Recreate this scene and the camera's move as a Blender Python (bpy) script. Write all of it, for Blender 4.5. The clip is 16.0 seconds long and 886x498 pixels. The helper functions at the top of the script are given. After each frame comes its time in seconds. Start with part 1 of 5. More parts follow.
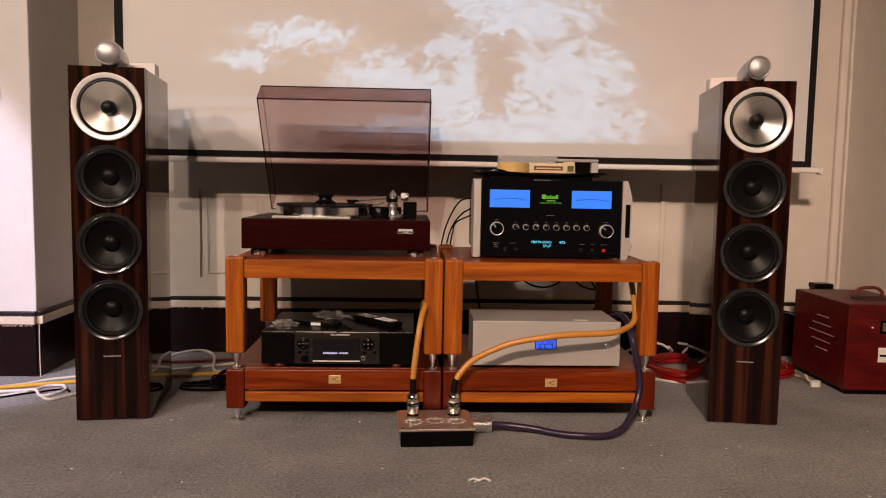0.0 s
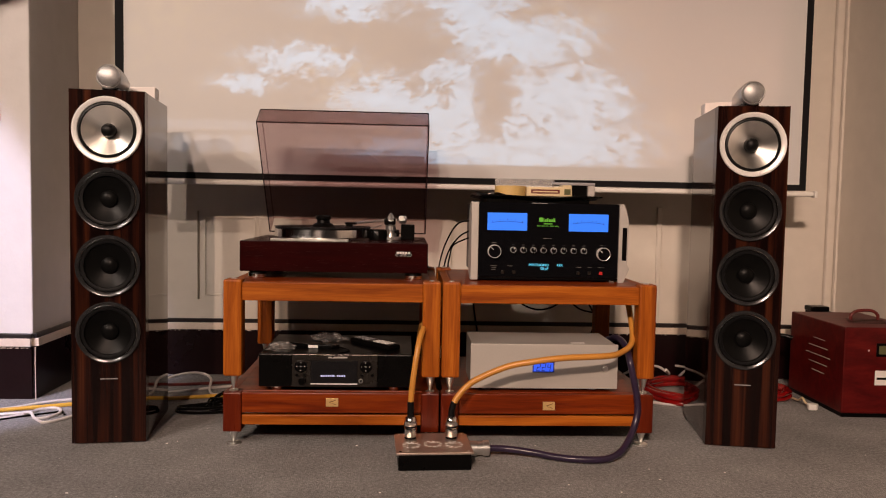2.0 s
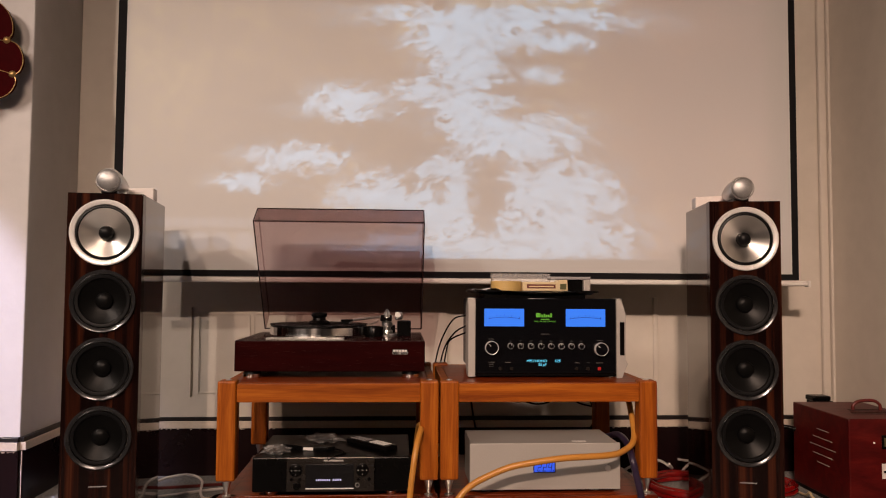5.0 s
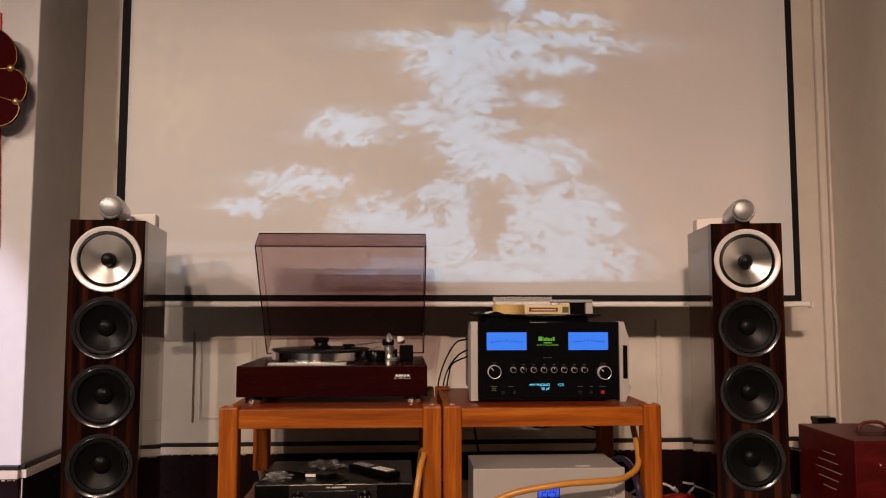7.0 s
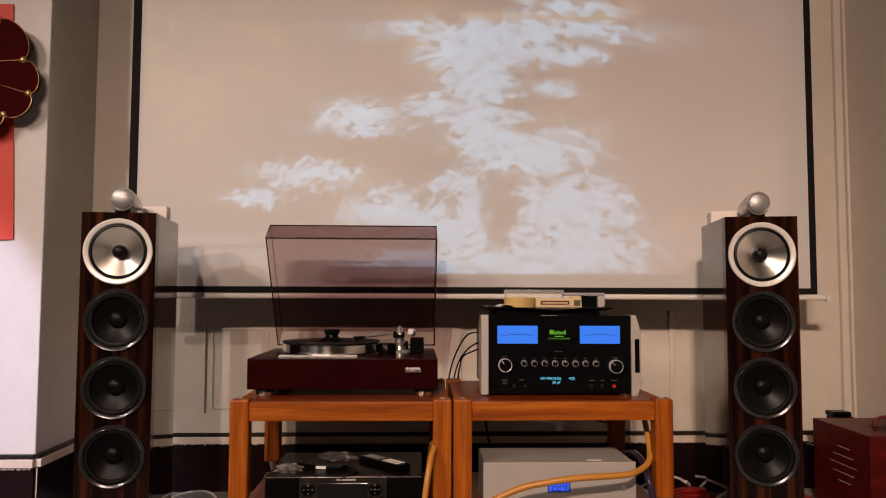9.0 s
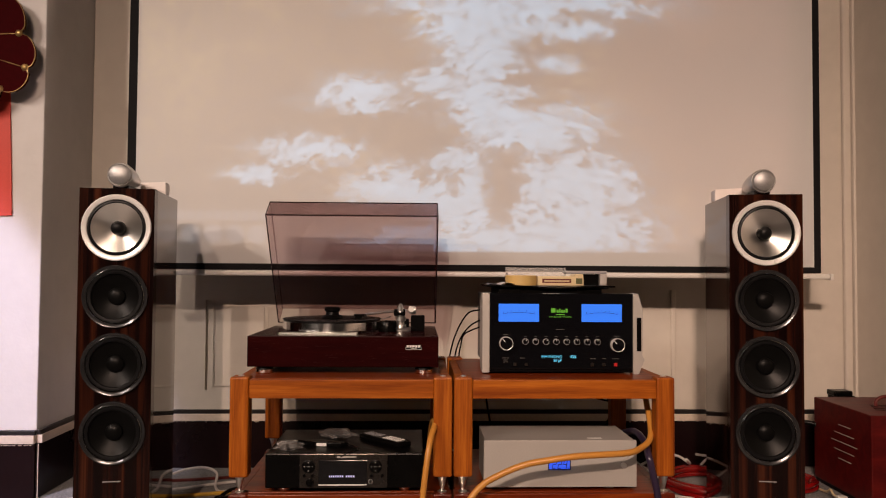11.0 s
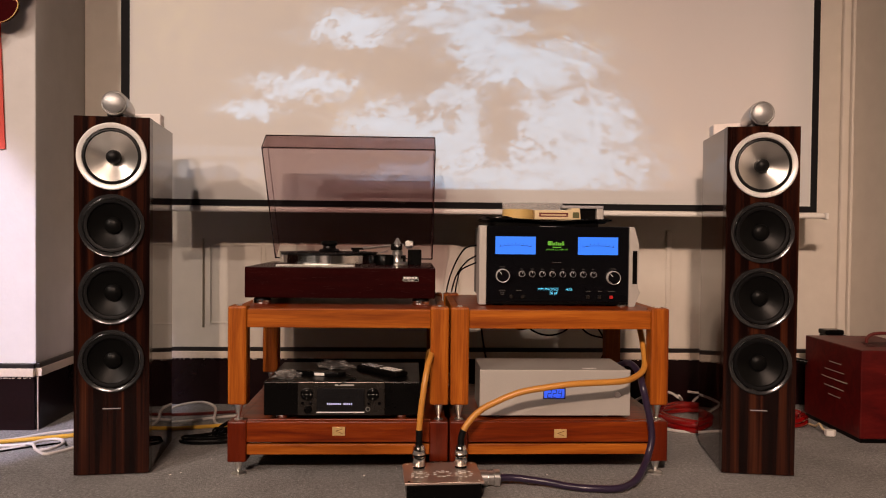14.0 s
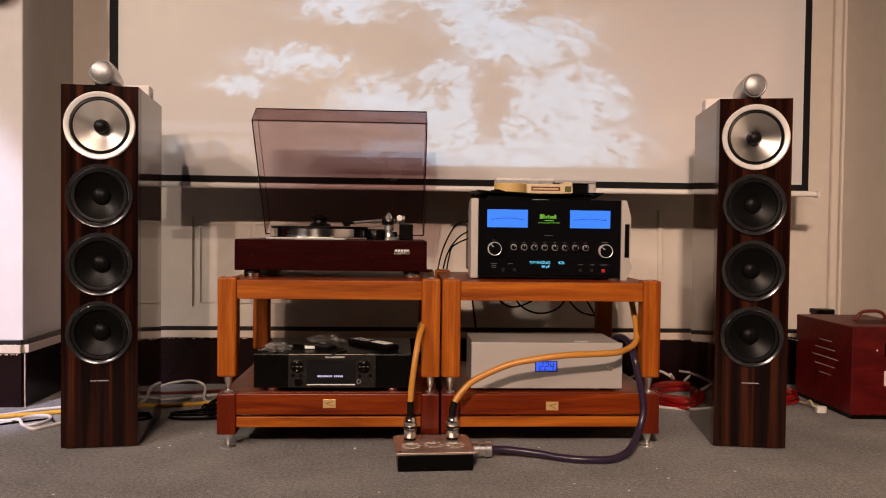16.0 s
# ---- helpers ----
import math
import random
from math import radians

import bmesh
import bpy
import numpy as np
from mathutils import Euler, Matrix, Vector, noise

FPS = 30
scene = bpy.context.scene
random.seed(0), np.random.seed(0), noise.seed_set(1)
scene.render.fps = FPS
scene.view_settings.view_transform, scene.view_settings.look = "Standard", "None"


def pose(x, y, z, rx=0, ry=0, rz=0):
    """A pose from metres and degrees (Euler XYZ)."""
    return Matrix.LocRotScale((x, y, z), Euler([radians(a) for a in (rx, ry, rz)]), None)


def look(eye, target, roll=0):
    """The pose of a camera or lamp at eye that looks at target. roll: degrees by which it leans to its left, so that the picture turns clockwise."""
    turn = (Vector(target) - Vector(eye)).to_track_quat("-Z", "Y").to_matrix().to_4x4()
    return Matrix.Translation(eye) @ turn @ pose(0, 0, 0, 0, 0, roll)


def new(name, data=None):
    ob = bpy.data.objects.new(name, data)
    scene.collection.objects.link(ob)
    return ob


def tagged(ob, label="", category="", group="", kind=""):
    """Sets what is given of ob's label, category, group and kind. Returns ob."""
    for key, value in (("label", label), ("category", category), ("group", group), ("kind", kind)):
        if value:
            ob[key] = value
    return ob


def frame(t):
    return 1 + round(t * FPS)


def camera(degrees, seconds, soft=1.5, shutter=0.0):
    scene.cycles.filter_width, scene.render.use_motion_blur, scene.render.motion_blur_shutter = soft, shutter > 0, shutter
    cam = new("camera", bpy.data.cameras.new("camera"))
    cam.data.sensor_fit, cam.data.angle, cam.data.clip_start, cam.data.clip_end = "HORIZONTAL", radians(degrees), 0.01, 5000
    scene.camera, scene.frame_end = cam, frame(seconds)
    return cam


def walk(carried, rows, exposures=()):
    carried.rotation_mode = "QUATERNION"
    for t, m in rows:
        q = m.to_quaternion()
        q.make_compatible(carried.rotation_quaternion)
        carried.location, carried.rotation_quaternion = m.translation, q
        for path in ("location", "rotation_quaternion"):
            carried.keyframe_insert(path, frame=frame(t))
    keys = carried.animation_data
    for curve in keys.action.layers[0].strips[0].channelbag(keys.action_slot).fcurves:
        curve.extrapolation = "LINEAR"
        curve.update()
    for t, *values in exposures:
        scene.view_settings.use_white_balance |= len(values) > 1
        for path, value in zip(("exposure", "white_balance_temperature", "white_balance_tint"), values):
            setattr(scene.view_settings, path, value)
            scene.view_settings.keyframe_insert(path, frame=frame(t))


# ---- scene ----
cam = camera(61.5, 16.0, soft=1.1)
PATH = [
    (0, (0.182, 0.273, 0.704), (0.271, 2.263, 0.53), 1.0),
    (0.5, (0.18, 0.273, 0.699), (0.272, 2.263, 0.522), 1.1),
    (1, (0.177, 0.274, 0.697), (0.274, 2.265, 0.529), 1.1),
    (1.5, (0.176, 0.271, 0.7), (0.276, 2.263, 0.549), 1.2),
    (2, (0.176, 0.266, 0.709), (0.275, 2.26, 0.592), 1.1),
    (2.5, (0.174, 0.264, 0.719), (0.276, 2.26, 0.647), 1.0),
    (3, (0.172, 0.265, 0.729), (0.278, 2.262, 0.704), 0.9),
    (3.5, (0.169, 0.266, 0.736), (0.278, 2.263, 0.754), 0.8),
    (4, (0.168, 0.268, 0.744), (0.28, 2.264, 0.795), 0.7),
    (6.5, (0.164, 0.266, 0.763), (0.275, 2.257, 0.912), 0.0),
    (7, (0.165, 0.266, 0.767), (0.275, 2.257, 0.923), -0.0),
    (7.5, (0.167, 0.266, 0.773), (0.273, 2.257, 0.933), -0.0),
    (8, (0.172, 0.268, 0.783), (0.268, 2.26, 0.938), 0.1),
    (8.5, (0.18, 0.272, 0.785), (0.262, 2.265, 0.926), 0.1),
    (9, (0.175, 0.277, 0.782), (0.248, 2.272, 0.906), 0.2),
    (11.5, (0.178, 0.297, 0.779), (0.247, 2.295, 0.836), 0.4),
    (12, (0.177, 0.294, 0.767), (0.249, 2.293, 0.815), 0.4),
    (12.5, (0.174, 0.293, 0.753), (0.252, 2.291, 0.782), 0.3),
    (13, (0.174, 0.289, 0.731), (0.255, 2.288, 0.739), 0.3),
    (13.5, (0.173, 0.289, 0.714), (0.255, 2.287, 0.693), 0.4),
    (14, (0.172, 0.296, 0.696), (0.255, 2.294, 0.655), 0.6),
    (14.5, (0.17, 0.298, 0.682), (0.257, 2.296, 0.629), 0.7),
    (15, (0.167, 0.298, 0.662), (0.26, 2.295, 0.607), 0.8),
    (15.5, (0.166, 0.301, 0.639), (0.264, 2.298, 0.585), 0.8),
    (16, (0.174, 0.307, 0.621), (0.279, 2.304, 0.574), 0.7),
]
walk(cam, [(t, look(eye, target, roll)) for t, eye, target, roll in PATH],
     exposures=[(0, -0.22), (2, -0.24), (4, -0.36), (7, -0.45), (9, -0.46), (11.5, -0.33), (14, -0.24), (16, -0.18)])

# ---- lights ----
world = bpy.data.worlds.new("world")
scene.world = world
world.use_nodes = True
world.node_tree.nodes["Background"].inputs["Color"].default_value = (1.0, 0.86, 0.72, 1)
world.node_tree.nodes["Background"].inputs["Strength"].default_value = 0.002


def lamp(name, kind, m, power, color, **settings):
    data = bpy.data.lights.new(name, kind)
    data.energy, data.color = power, color
    for key, value in settings.items():
        if key == "radius":
            data.shadow_soft_size = value
        elif key == "cone":
            data.spot_size, data.spot_blend = radians(value[0]), value[1]
    ob = new(name, data)
    ob.matrix_basis = m
    return ob


WARM = (1.0, 0.705, 0.545)
CREAMY = (1.0, 0.79, 0.66)
COOL = (0.74, 0.70, 1.0)
# a row of ceiling spots before the screen, more towards the side; the fifth is added fill
lamp("wall_spot_lamp", "SPOT", look((-1.0, -2.3, 2.9), (0.5, 3.0, 0.5)), 345, WARM, radius=0.03, cone=(64, 0.75))
lamp("wall_spot_lamp", "SPOT", look((-0.45, -2.2, 2.9), (1.35, 3.0, 0.15)), 550, WARM, radius=0.03, cone=(64, 0.8))
lamp("wall_spot_lamp", "SPOT", look((-2.65, -1.4, 2.9), (-0.8, 3.0, 0.5)), 368, CREAMY, radius=0.03, cone=(50, 1.0))
lamp("wall_spot_lamp", "SPOT", look((-2.9, -0.3, 2.9), (-0.6, 3.0, 0.4)), 265, CREAMY, radius=0.03, cone=(44, 1.0))
# added fill without a known lamp, lifts the lower right wall and stabiliser
lamp("wall_spot_lamp", "SPOT", look((-0.25, -2.0, 2.9), (1.65, 3.0, 0.15)), 480, WARM, radius=0.03, cone=(34, 1.0))
lamp("side_lamp", "SPOT", look((-2.2, 0.2, 2.9), (-1.8, 2.9, 0.3)), 690, COOL, radius=0.05, cone=(28, 0.25))

# ---- node helpers ----


class Nodes:
    """A small wrapper for shader node trees."""

    def __init__(self, tree):
        self.tree = tree

    def add(self, kind, **inputs):
        node = self.tree.nodes.new(kind)
        for key, value in inputs.items():
            self.feed(node.inputs[key.replace("_", " ")], value)
        return node

    def feed(self, socket, value):
        if isinstance(value, bpy.types.NodeSocket):
            self.tree.links.new(value, socket)
        elif isinstance(value, tuple) and len(value) == 3 and socket.type == "RGBA":
            socket.default_value = (*value, 1)
        else:
            socket.default_value = value

    def math(self, op, a, b=0.0, c=None):
        node = self.tree.nodes.new("ShaderNodeMath")
        node.operation = op
        self.feed(node.inputs[0], a)
        self.feed(node.inputs[1], b)
        if c is not None:
            self.feed(node.inputs[2], c)
        return node.outputs[0]

    def clamp01(self, a):
        node = self.tree.nodes.new("ShaderNodeClamp")
        self.feed(node.inputs[0], a)
        return node.outputs[0]

    def step(self, a, low, high):
        node = self.tree.nodes.new("ShaderNodeMapRange")
        node.interpolation_type = "SMOOTHSTEP"
        for n, value in enumerate((a, low, high, 0.0, 1.0)):
            self.feed(node.inputs[n], value)
        return node.outputs[0]

    def mix(self, factor, a, b, blend="MIX"):
        node = self.tree.nodes.new("ShaderNodeMix")
        node.data_type, node.blend_type = "RGBA", blend
        self.feed(node.inputs[0], factor)
        self.feed(node.inputs[6], a)
        self.feed(node.inputs[7], b)
        return node.outputs[2]

    def ramp(self, factor, *stops):
        node = self.tree.nodes.new("ShaderNodeValToRGB")
        self.feed(node.inputs[0], factor)
        while len(node.color_ramp.elements) < len(stops):
            node.color_ramp.elements.new(0.5)
        for element, (place, color) in zip(node.color_ramp.elements, stops):
            element.position, element.color = place, (*color, 1)
        return node.outputs[0]

    def noise(self, vector, scale, detail=4.0, rough=0.55, distort=0.0):
        node = self.add("ShaderNodeTexNoise", Vector=vector, Scale=scale, Detail=detail, Roughness=rough, Distortion=distort)
        return node.outputs[0]

    def scaled(self, vector, scale, offset=(0, 0, 0)):
        node = self.add("ShaderNodeMapping", Vector=vector)
        node.inputs["Scale"].default_value = scale
        node.inputs["Location"].default_value = offset
        return node.outputs[0]

    def xyz(self, x, y, z):
        return self.add("ShaderNodeCombineXYZ", X=x, Y=y, Z=z).outputs[0]


# The projector hangs from the ceiling and throws a picture of a rocky river on the screen.
SCREEN_Y = 3.03
PROJ = (0.36, -1.3, 2.86)


def projector_picture(data):
    data.use_nodes = True
    n = Nodes(data.node_tree)
    emission = n.tree.nodes["Emission"]
    split = n.add("ShaderNodeSeparateXYZ", Vector=n.add("ShaderNodeTexCoord").outputs["Normal"])
    throw = SCREEN_Y - PROJ[1]
    x = n.math("MULTIPLY_ADD", n.math("DIVIDE", split.outputs[0], n.math("MULTIPLY", split.outputs[2], -1.0)), throw, PROJ[0])
    z = n.math("MULTIPLY_ADD", n.math("DIVIDE", split.outputs[1], n.math("MULTIPLY", split.outputs[2], -1.0)), throw, PROJ[2])
    place = n.xyz(x, z, 0.0)
    # ragged, streaky edges of the foam
    ragged = n.add("ShaderNodeTexNoise", Vector=n.scaled(place, (1.0, 1.6, 1.0)), Scale=9.0, Detail=9.0, Roughness=0.74, Distortion=0.4)
    warp = n.add("ShaderNodeSeparateColor", Color=ragged.outputs["Color"])
    wx = n.math("MULTIPLY_ADD", n.math("SUBTRACT", warp.outputs[0], 0.5), 0.26, x)
    wz = n.math("MULTIPLY_ADD", n.math("SUBTRACT", warp.outputs[1], 0.5), 0.17, z)
    bent = n.xyz(wx, wz, 0.0)
    # the water runs down and outwards from the middle
    fall = n.xyz(wx, n.math("MULTIPLY_ADD", n.math("ABSOLUTE", n.math("SUBTRACT", wx, 0.47)), 0.5, wz), 0.0)
    fine = n.noise(n.scaled(fall, (0.9, 2.6, 1.0)), 17.0, 9.0, 0.74, 0.8)

    def blob(cx, cz, rx, rz):
        dx = n.math("DIVIDE", n.math("SUBTRACT", wx, cx), rx)
        dz = n.math("DIVIDE", n.math("SUBTRACT", wz, cz), rz)
        return n.math("SUBTRACT", 1.0, n.math("ADD", n.math("MULTIPLY", dx, dx), n.math("MULTIPLY", dz, dz)))

    # the white water: centre and half sizes of its patches, then of the rocks in it
    foam = None
    for args in (
        (0.596, 1.92, 0.044, 0.045), (0.763, 1.869, 0.15, 0.021), (0.56, 1.773, 0.388, 0.04), (0.398, 1.706, 0.171, 0.069),
        (0.416, 1.584, 0.125, 0.089), (0.428, 1.444, 0.11, 0.088), (0.249, 1.493, 0.097, 0.041), (-0.030, 1.455, 0.105, 0.044),
        (-0.043, 1.412, 0.148, 0.026), (0.704, 1.691, 0.145, 0.028), (0.681, 1.56, 0.07, 0.026), (0.545, 1.344, 0.244, 0.058),
        (0.597, 1.289, 0.183, 0.047), (-0.230, 1.236, 0.135, 0.038), (-0.420, 1.146, 0.095, 0.025), (0.188, 1.09, 0.214, 0.07),
        (0.339, 1.053, 0.102, 0.181), (0.744, 1.102, 0.184, 0.117), (0.745, 0.944, 0.234, 0.091), (0.334, 0.898, 0.286, 0.046),
        (0.924, 1.068, 0.074, 0.027),
    ):
        one = blob(*args)
        foam = one if foam is None else n.math("MAXIMUM", foam, one)
    for args in (
        (0.486, 1.100, 0.085, 0.118), (0.313, 1.121, 0.037, 0.049), (0.202, 1.137, 0.036, 0.053), (0.529, 1.502, 0.104, 0.028),
        (0.624, 1.417, 0.116, 0.016), (0.778, 1.751, 0.106, 0.02), (0.197, 1.301, 0.156, 0.084),
    ):
        rock = n.math("MAXIMUM", blob(*args), -0.4)
        foam = n.math("SUBTRACT", foam, n.math("MULTIPLY", n.math("ADD", rock, 0.4), 1.6))
    foam = n.math("MAXIMUM", foam, -4.0)
    solid = n.step(n.math("ADD", foam, n.math("MULTIPLY_ADD", fine, 12.0, -5.7)), 0.0, 0.25)
    streak = n.noise(n.scaled(fall, (0.6, 4.0, 1.0), (3.0, 1.0, 0.0)), 15.0, 9.0, 0.7, 0.5)
    lace = n.math("MULTIPLY", n.step(foam, -4.0, 0.3), n.step(n.math("ABSOLUTE", n.math("SUBTRACT", streak, 0.54)), 0.035, 0.012))
    veins = n.noise(n.scaled(bent, (1.3, 2.0, 1.0), (7.0, 4.0, 0.0)), 13.0, 9.0, 0.74, 1.0)
    solid = n.math("MULTIPLY", solid, n.math("MULTIPLY_ADD", n.step(veins, 0.38, 0.47), 0.4, 0.6))
    mask = n.math("MAXIMUM", solid, n.math("MULTIPLY", lace, 0.85))
    # plain discs and bars along the picture's lower corner
    marks = None
    for k in range(4):
        dx, dz = n.math("SUBTRACT", x, -0.645 + 0.079 * k), n.math("SUBTRACT", z, 0.918)
        far = n.math("SQRT", n.math("ADD", n.math("MULTIPLY", dx, dx), n.math("MULTIPLY", dz, dz)))
        disc = n.step(far, 0.036, 0.032)
        marks = disc if marks is None else n.math("MAXIMUM", marks, disc)
    for k in range(11):
        dx = n.step(n.math("ABSOLUTE", n.math("SUBTRACT", x, -0.715 + 0.033 * k)), 0.013, 0.010)
        marks = n.math("MAXIMUM", marks, n.math("MULTIPLY", dx, n.step(n.math("ABSOLUTE", n.math("SUBTRACT", z, 0.986)), 0.019, 0.016)))
    # warm autumn banks, lighter where leaves catch light
    leaf = n.noise(place, 24.0, 9.0, 0.78, 0.3)
    broad = n.noise(place, 1.6, 3.0, 0.5)
    bank = n.ramp(n.math("ADD", n.math("MULTIPLY", leaf, 0.62), n.math("MULTIPLY", broad, 0.42)),
                  (0.38, (0.010, 0.008, 0.012)), (0.48, (0.062, 0.038, 0.038)), (0.54, (0.120, 0.072, 0.056)), (0.64, (0.30, 0.215, 0.130)))
    bank = n.mix(n.step(x, 0.75, 1.2), bank, n.mix(1.0, bank, (1.0, 0.80, 0.80), "MULTIPLY"))
    bank = n.mix(n.step(x, 0.9, -0.3), bank, n.mix(1.0, bank, (1.0, 0.95, 0.6), "MULTIPLY"))
    # pale branches and the weir at the head of the fall
    twig = n.noise(n.scaled(place, (1.0, 0.35, 1.0)), 6.0, 3.0, 0.5, 2.5)
    twig = n.step(n.math("ABSOLUTE", n.math("SUBTRACT", twig, 0.5)), 0.012, 0.0)
    right = n.step(x, 0.95, 1.25)
    bank = n.mix(n.math("MULTIPLY", n.math("MULTIPLY", twig, right), 0.35), bank, (0.32, 0.27, 0.24))
    weir = n.math("MULTIPLY", n.step(n.math("ABSOLUTE", n.math("SUBTRACT", z, 1.835)), 0.024, 0.018), n.step(n.math("ABSOLUTE", n.math("SUBTRACT", x, 0.64)), 0.31, 0.29))
    stripes = n.noise(n.scaled(place, (60.0, 1.0, 1.0)), 1.0, 2.0)
    bank = n.mix(n.math("MULTIPLY", weir, 0.75), bank, n.ramp(stripes, (0.35, (0.16, 0.13, 0.08)), (0.65, (0.42, 0.36, 0.24))))
    water = n.ramp(n.math("ADD", fine, n.math("MULTIPLY", broad, 0.3)), (0.45, (0.22, 0.37, 0.52)), (0.8, (0.40, 0.64, 0.88)))
    picture = n.mix(mask, bank, water)
    picture = n.mix(n.math("MULTIPLY", marks, 0.3), picture, (0.30, 0.36, 0.48))
    inside = n.math("MULTIPLY", n.step(n.math("ABSOLUTE", n.math("SUBTRACT", x, 0.367)), 1.208, 1.200), n.step(n.math("ABSOLUTE", n.math("SUBTRACT", z, 1.535)), 0.678, 0.670))
    picture = n.mix(inside, (0.0002, 0.0002, 0.0003), picture)
    n.feed(emission.inputs["Color"], picture)
    emission.inputs["Strength"].default_value = 1.0


projector = lamp("projector_beam", "SPOT", pose(*PROJ, 90, 0, 0), 1060, (1, 1, 1), radius=0.004, cone=(110, 0.1))
projector_picture(projector.data)

# ---- materials ----


def material(name, color=(0.5, 0.5, 0.5), rough=0.5, metal=0.0, coat=0.0, spec=0.5, emit=None, power=1.0):
    m = bpy.data.materials.new(name)
    m.use_nodes = True
    b = m.node_tree.nodes["Principled BSDF"]
    b.inputs["Base Color"].default_value = (*color, 1)
    b.inputs["Roughness"].default_value = rough
    b.inputs["Metallic"].default_value = metal
    b.inputs["Coat Weight"].default_value = coat
    b.inputs["Coat Roughness"].default_value = 0.04
    b.inputs["Specular IOR Level"].default_value = spec
    if emit:
        b.inputs["Emission Color"].default_value = (*emit, 1)
        b.inputs["Emission Strength"].default_value = power
    return m


def graph(m):
    n = Nodes(m.node_tree)
    coords = n.add("ShaderNodeTexCoord")
    return n, m.node_tree.nodes["Principled BSDF"], coords.outputs["Object"]


def bump(n, b, height, strength, distance=0.002):
    node = n.add("ShaderNodeBump", Height=height, Strength=strength, Distance=distance)
    n.tree.links.new(node.outputs[0], b.inputs["Normal"])


def worn(m, color, amount=0.12, grain=180.0, blot=3.0, relief=0.15):
    """Fine grain and broad blotches over a plain colour, with relief."""
    n, b, place = graph(m)
    fine, broad = n.noise(place, grain, 3.0), n.noise(place, blot, 4.0, 0.6)
    both = n.math("ADD", n.math("MULTIPLY", fine, 0.5), n.math("MULTIPLY", broad, 0.5))
    dark, light = tuple(c * (1 - amount) for c in color), tuple(min(1, c * (1 + amount)) for c in color)
    n.feed(b.inputs["Base Color"], n.ramp(both, (0.3, dark), (0.7, light)))
    r = b.inputs["Roughness"].default_value
    n.feed(b.inputs["Roughness"], n.math("MULTIPLY_ADD", broad, 0.2, r - 0.1))
    if relief:
        bump(n, b, fine, relief, 0.001)
    return m


def wood(name, dark, mid, light, along=(3.0, 40.0, 40.0), rough=0.42, coat=0.08, spread=(0.35, 0.5, 0.66), spec=0.4):
    """Wood with its grain along the axis of the smallest scale."""
    m = material(name, mid, rough, coat=coat, spec=spec)
    n, b, place = graph(m)
    shift = n.math("MULTIPLY", n.add("ShaderNodeObjectInfo").outputs["Random"], 7.0)
    moved = n.add("ShaderNodeVectorMath", Vector=place)
    n.feed(moved.inputs[1], n.xyz(shift, shift, shift))
    stretched = n.scaled(moved.outputs[0], along)
    rings = n.noise(stretched, 1.0, 5.0, 0.6, 0.8)
    fibre = n.noise(n.scaled(moved.outputs[0], tuple(4 * a for a in along)), 2.0, 3.0, 0.6)
    both = n.math("ADD", n.math("MULTIPLY", rings, 0.78), n.math("MULTIPLY", fibre, 0.22))
    n.feed(b.inputs["Base Color"], n.ramp(both, (spread[0], dark), (spread[1], mid), (spread[2], light)))
    n.feed(b.inputs["Roughness"], n.math("MULTIPLY_ADD", fibre, 0.16, rough - 0.08))
    bump(n, b, fibre, 0.06, 0.0006)
    return m


def carpet():
    m = material("carpet", (0.2, 0.19, 0.18), 0.95, spec=0.15)
    n, b, place = graph(m)
    fine = n.noise(place, 420.0, 2.0, 0.7)
    loops = n.noise(place, 105.0, 3.0, 0.75)
    broad = n.noise(place, 2.2, 5.0, 0.65)
    both = n.math("ADD", n.math("MULTIPLY", fine, 0.35), n.math("ADD", n.math("MULTIPLY", loops, 0.4), n.math("MULTIPLY", broad, 0.25)))
    n.feed(b.inputs["Base Color"], n.ramp(both, (0.34, (0.095, 0.094, 0.097)), (0.5, (0.255, 0.252, 0.250)), (0.64, (0.49, 0.48, 0.475))))
    bump(n, b, n.math("ADD", fine, loops), 0.6, 0.004)
    return m


def plaster(name, color, relief=0.2):
    m = material(name, color, 0.7, spec=0.3)
    n, b, place = graph(m)
    fine, lump, broad = n.noise(place, 90.0, 4.0, 0.6), n.noise(place, 14.0, 4.0), n.noise(place, 1.3, 5.0, 0.6)
    both = n.math("ADD", n.math("MULTIPLY", lump, 0.4), n.math("MULTIPLY", broad, 0.6))
    n.feed(b.inputs["Base Color"], n.ramp(both, (0.3, tuple(c * 0.9 for c in color)), (0.7, tuple(min(0.95, c * 1.05) for c in color))))
    bump(n, b, n.math("ADD", fine, lump), relief, 0.002)
    return m


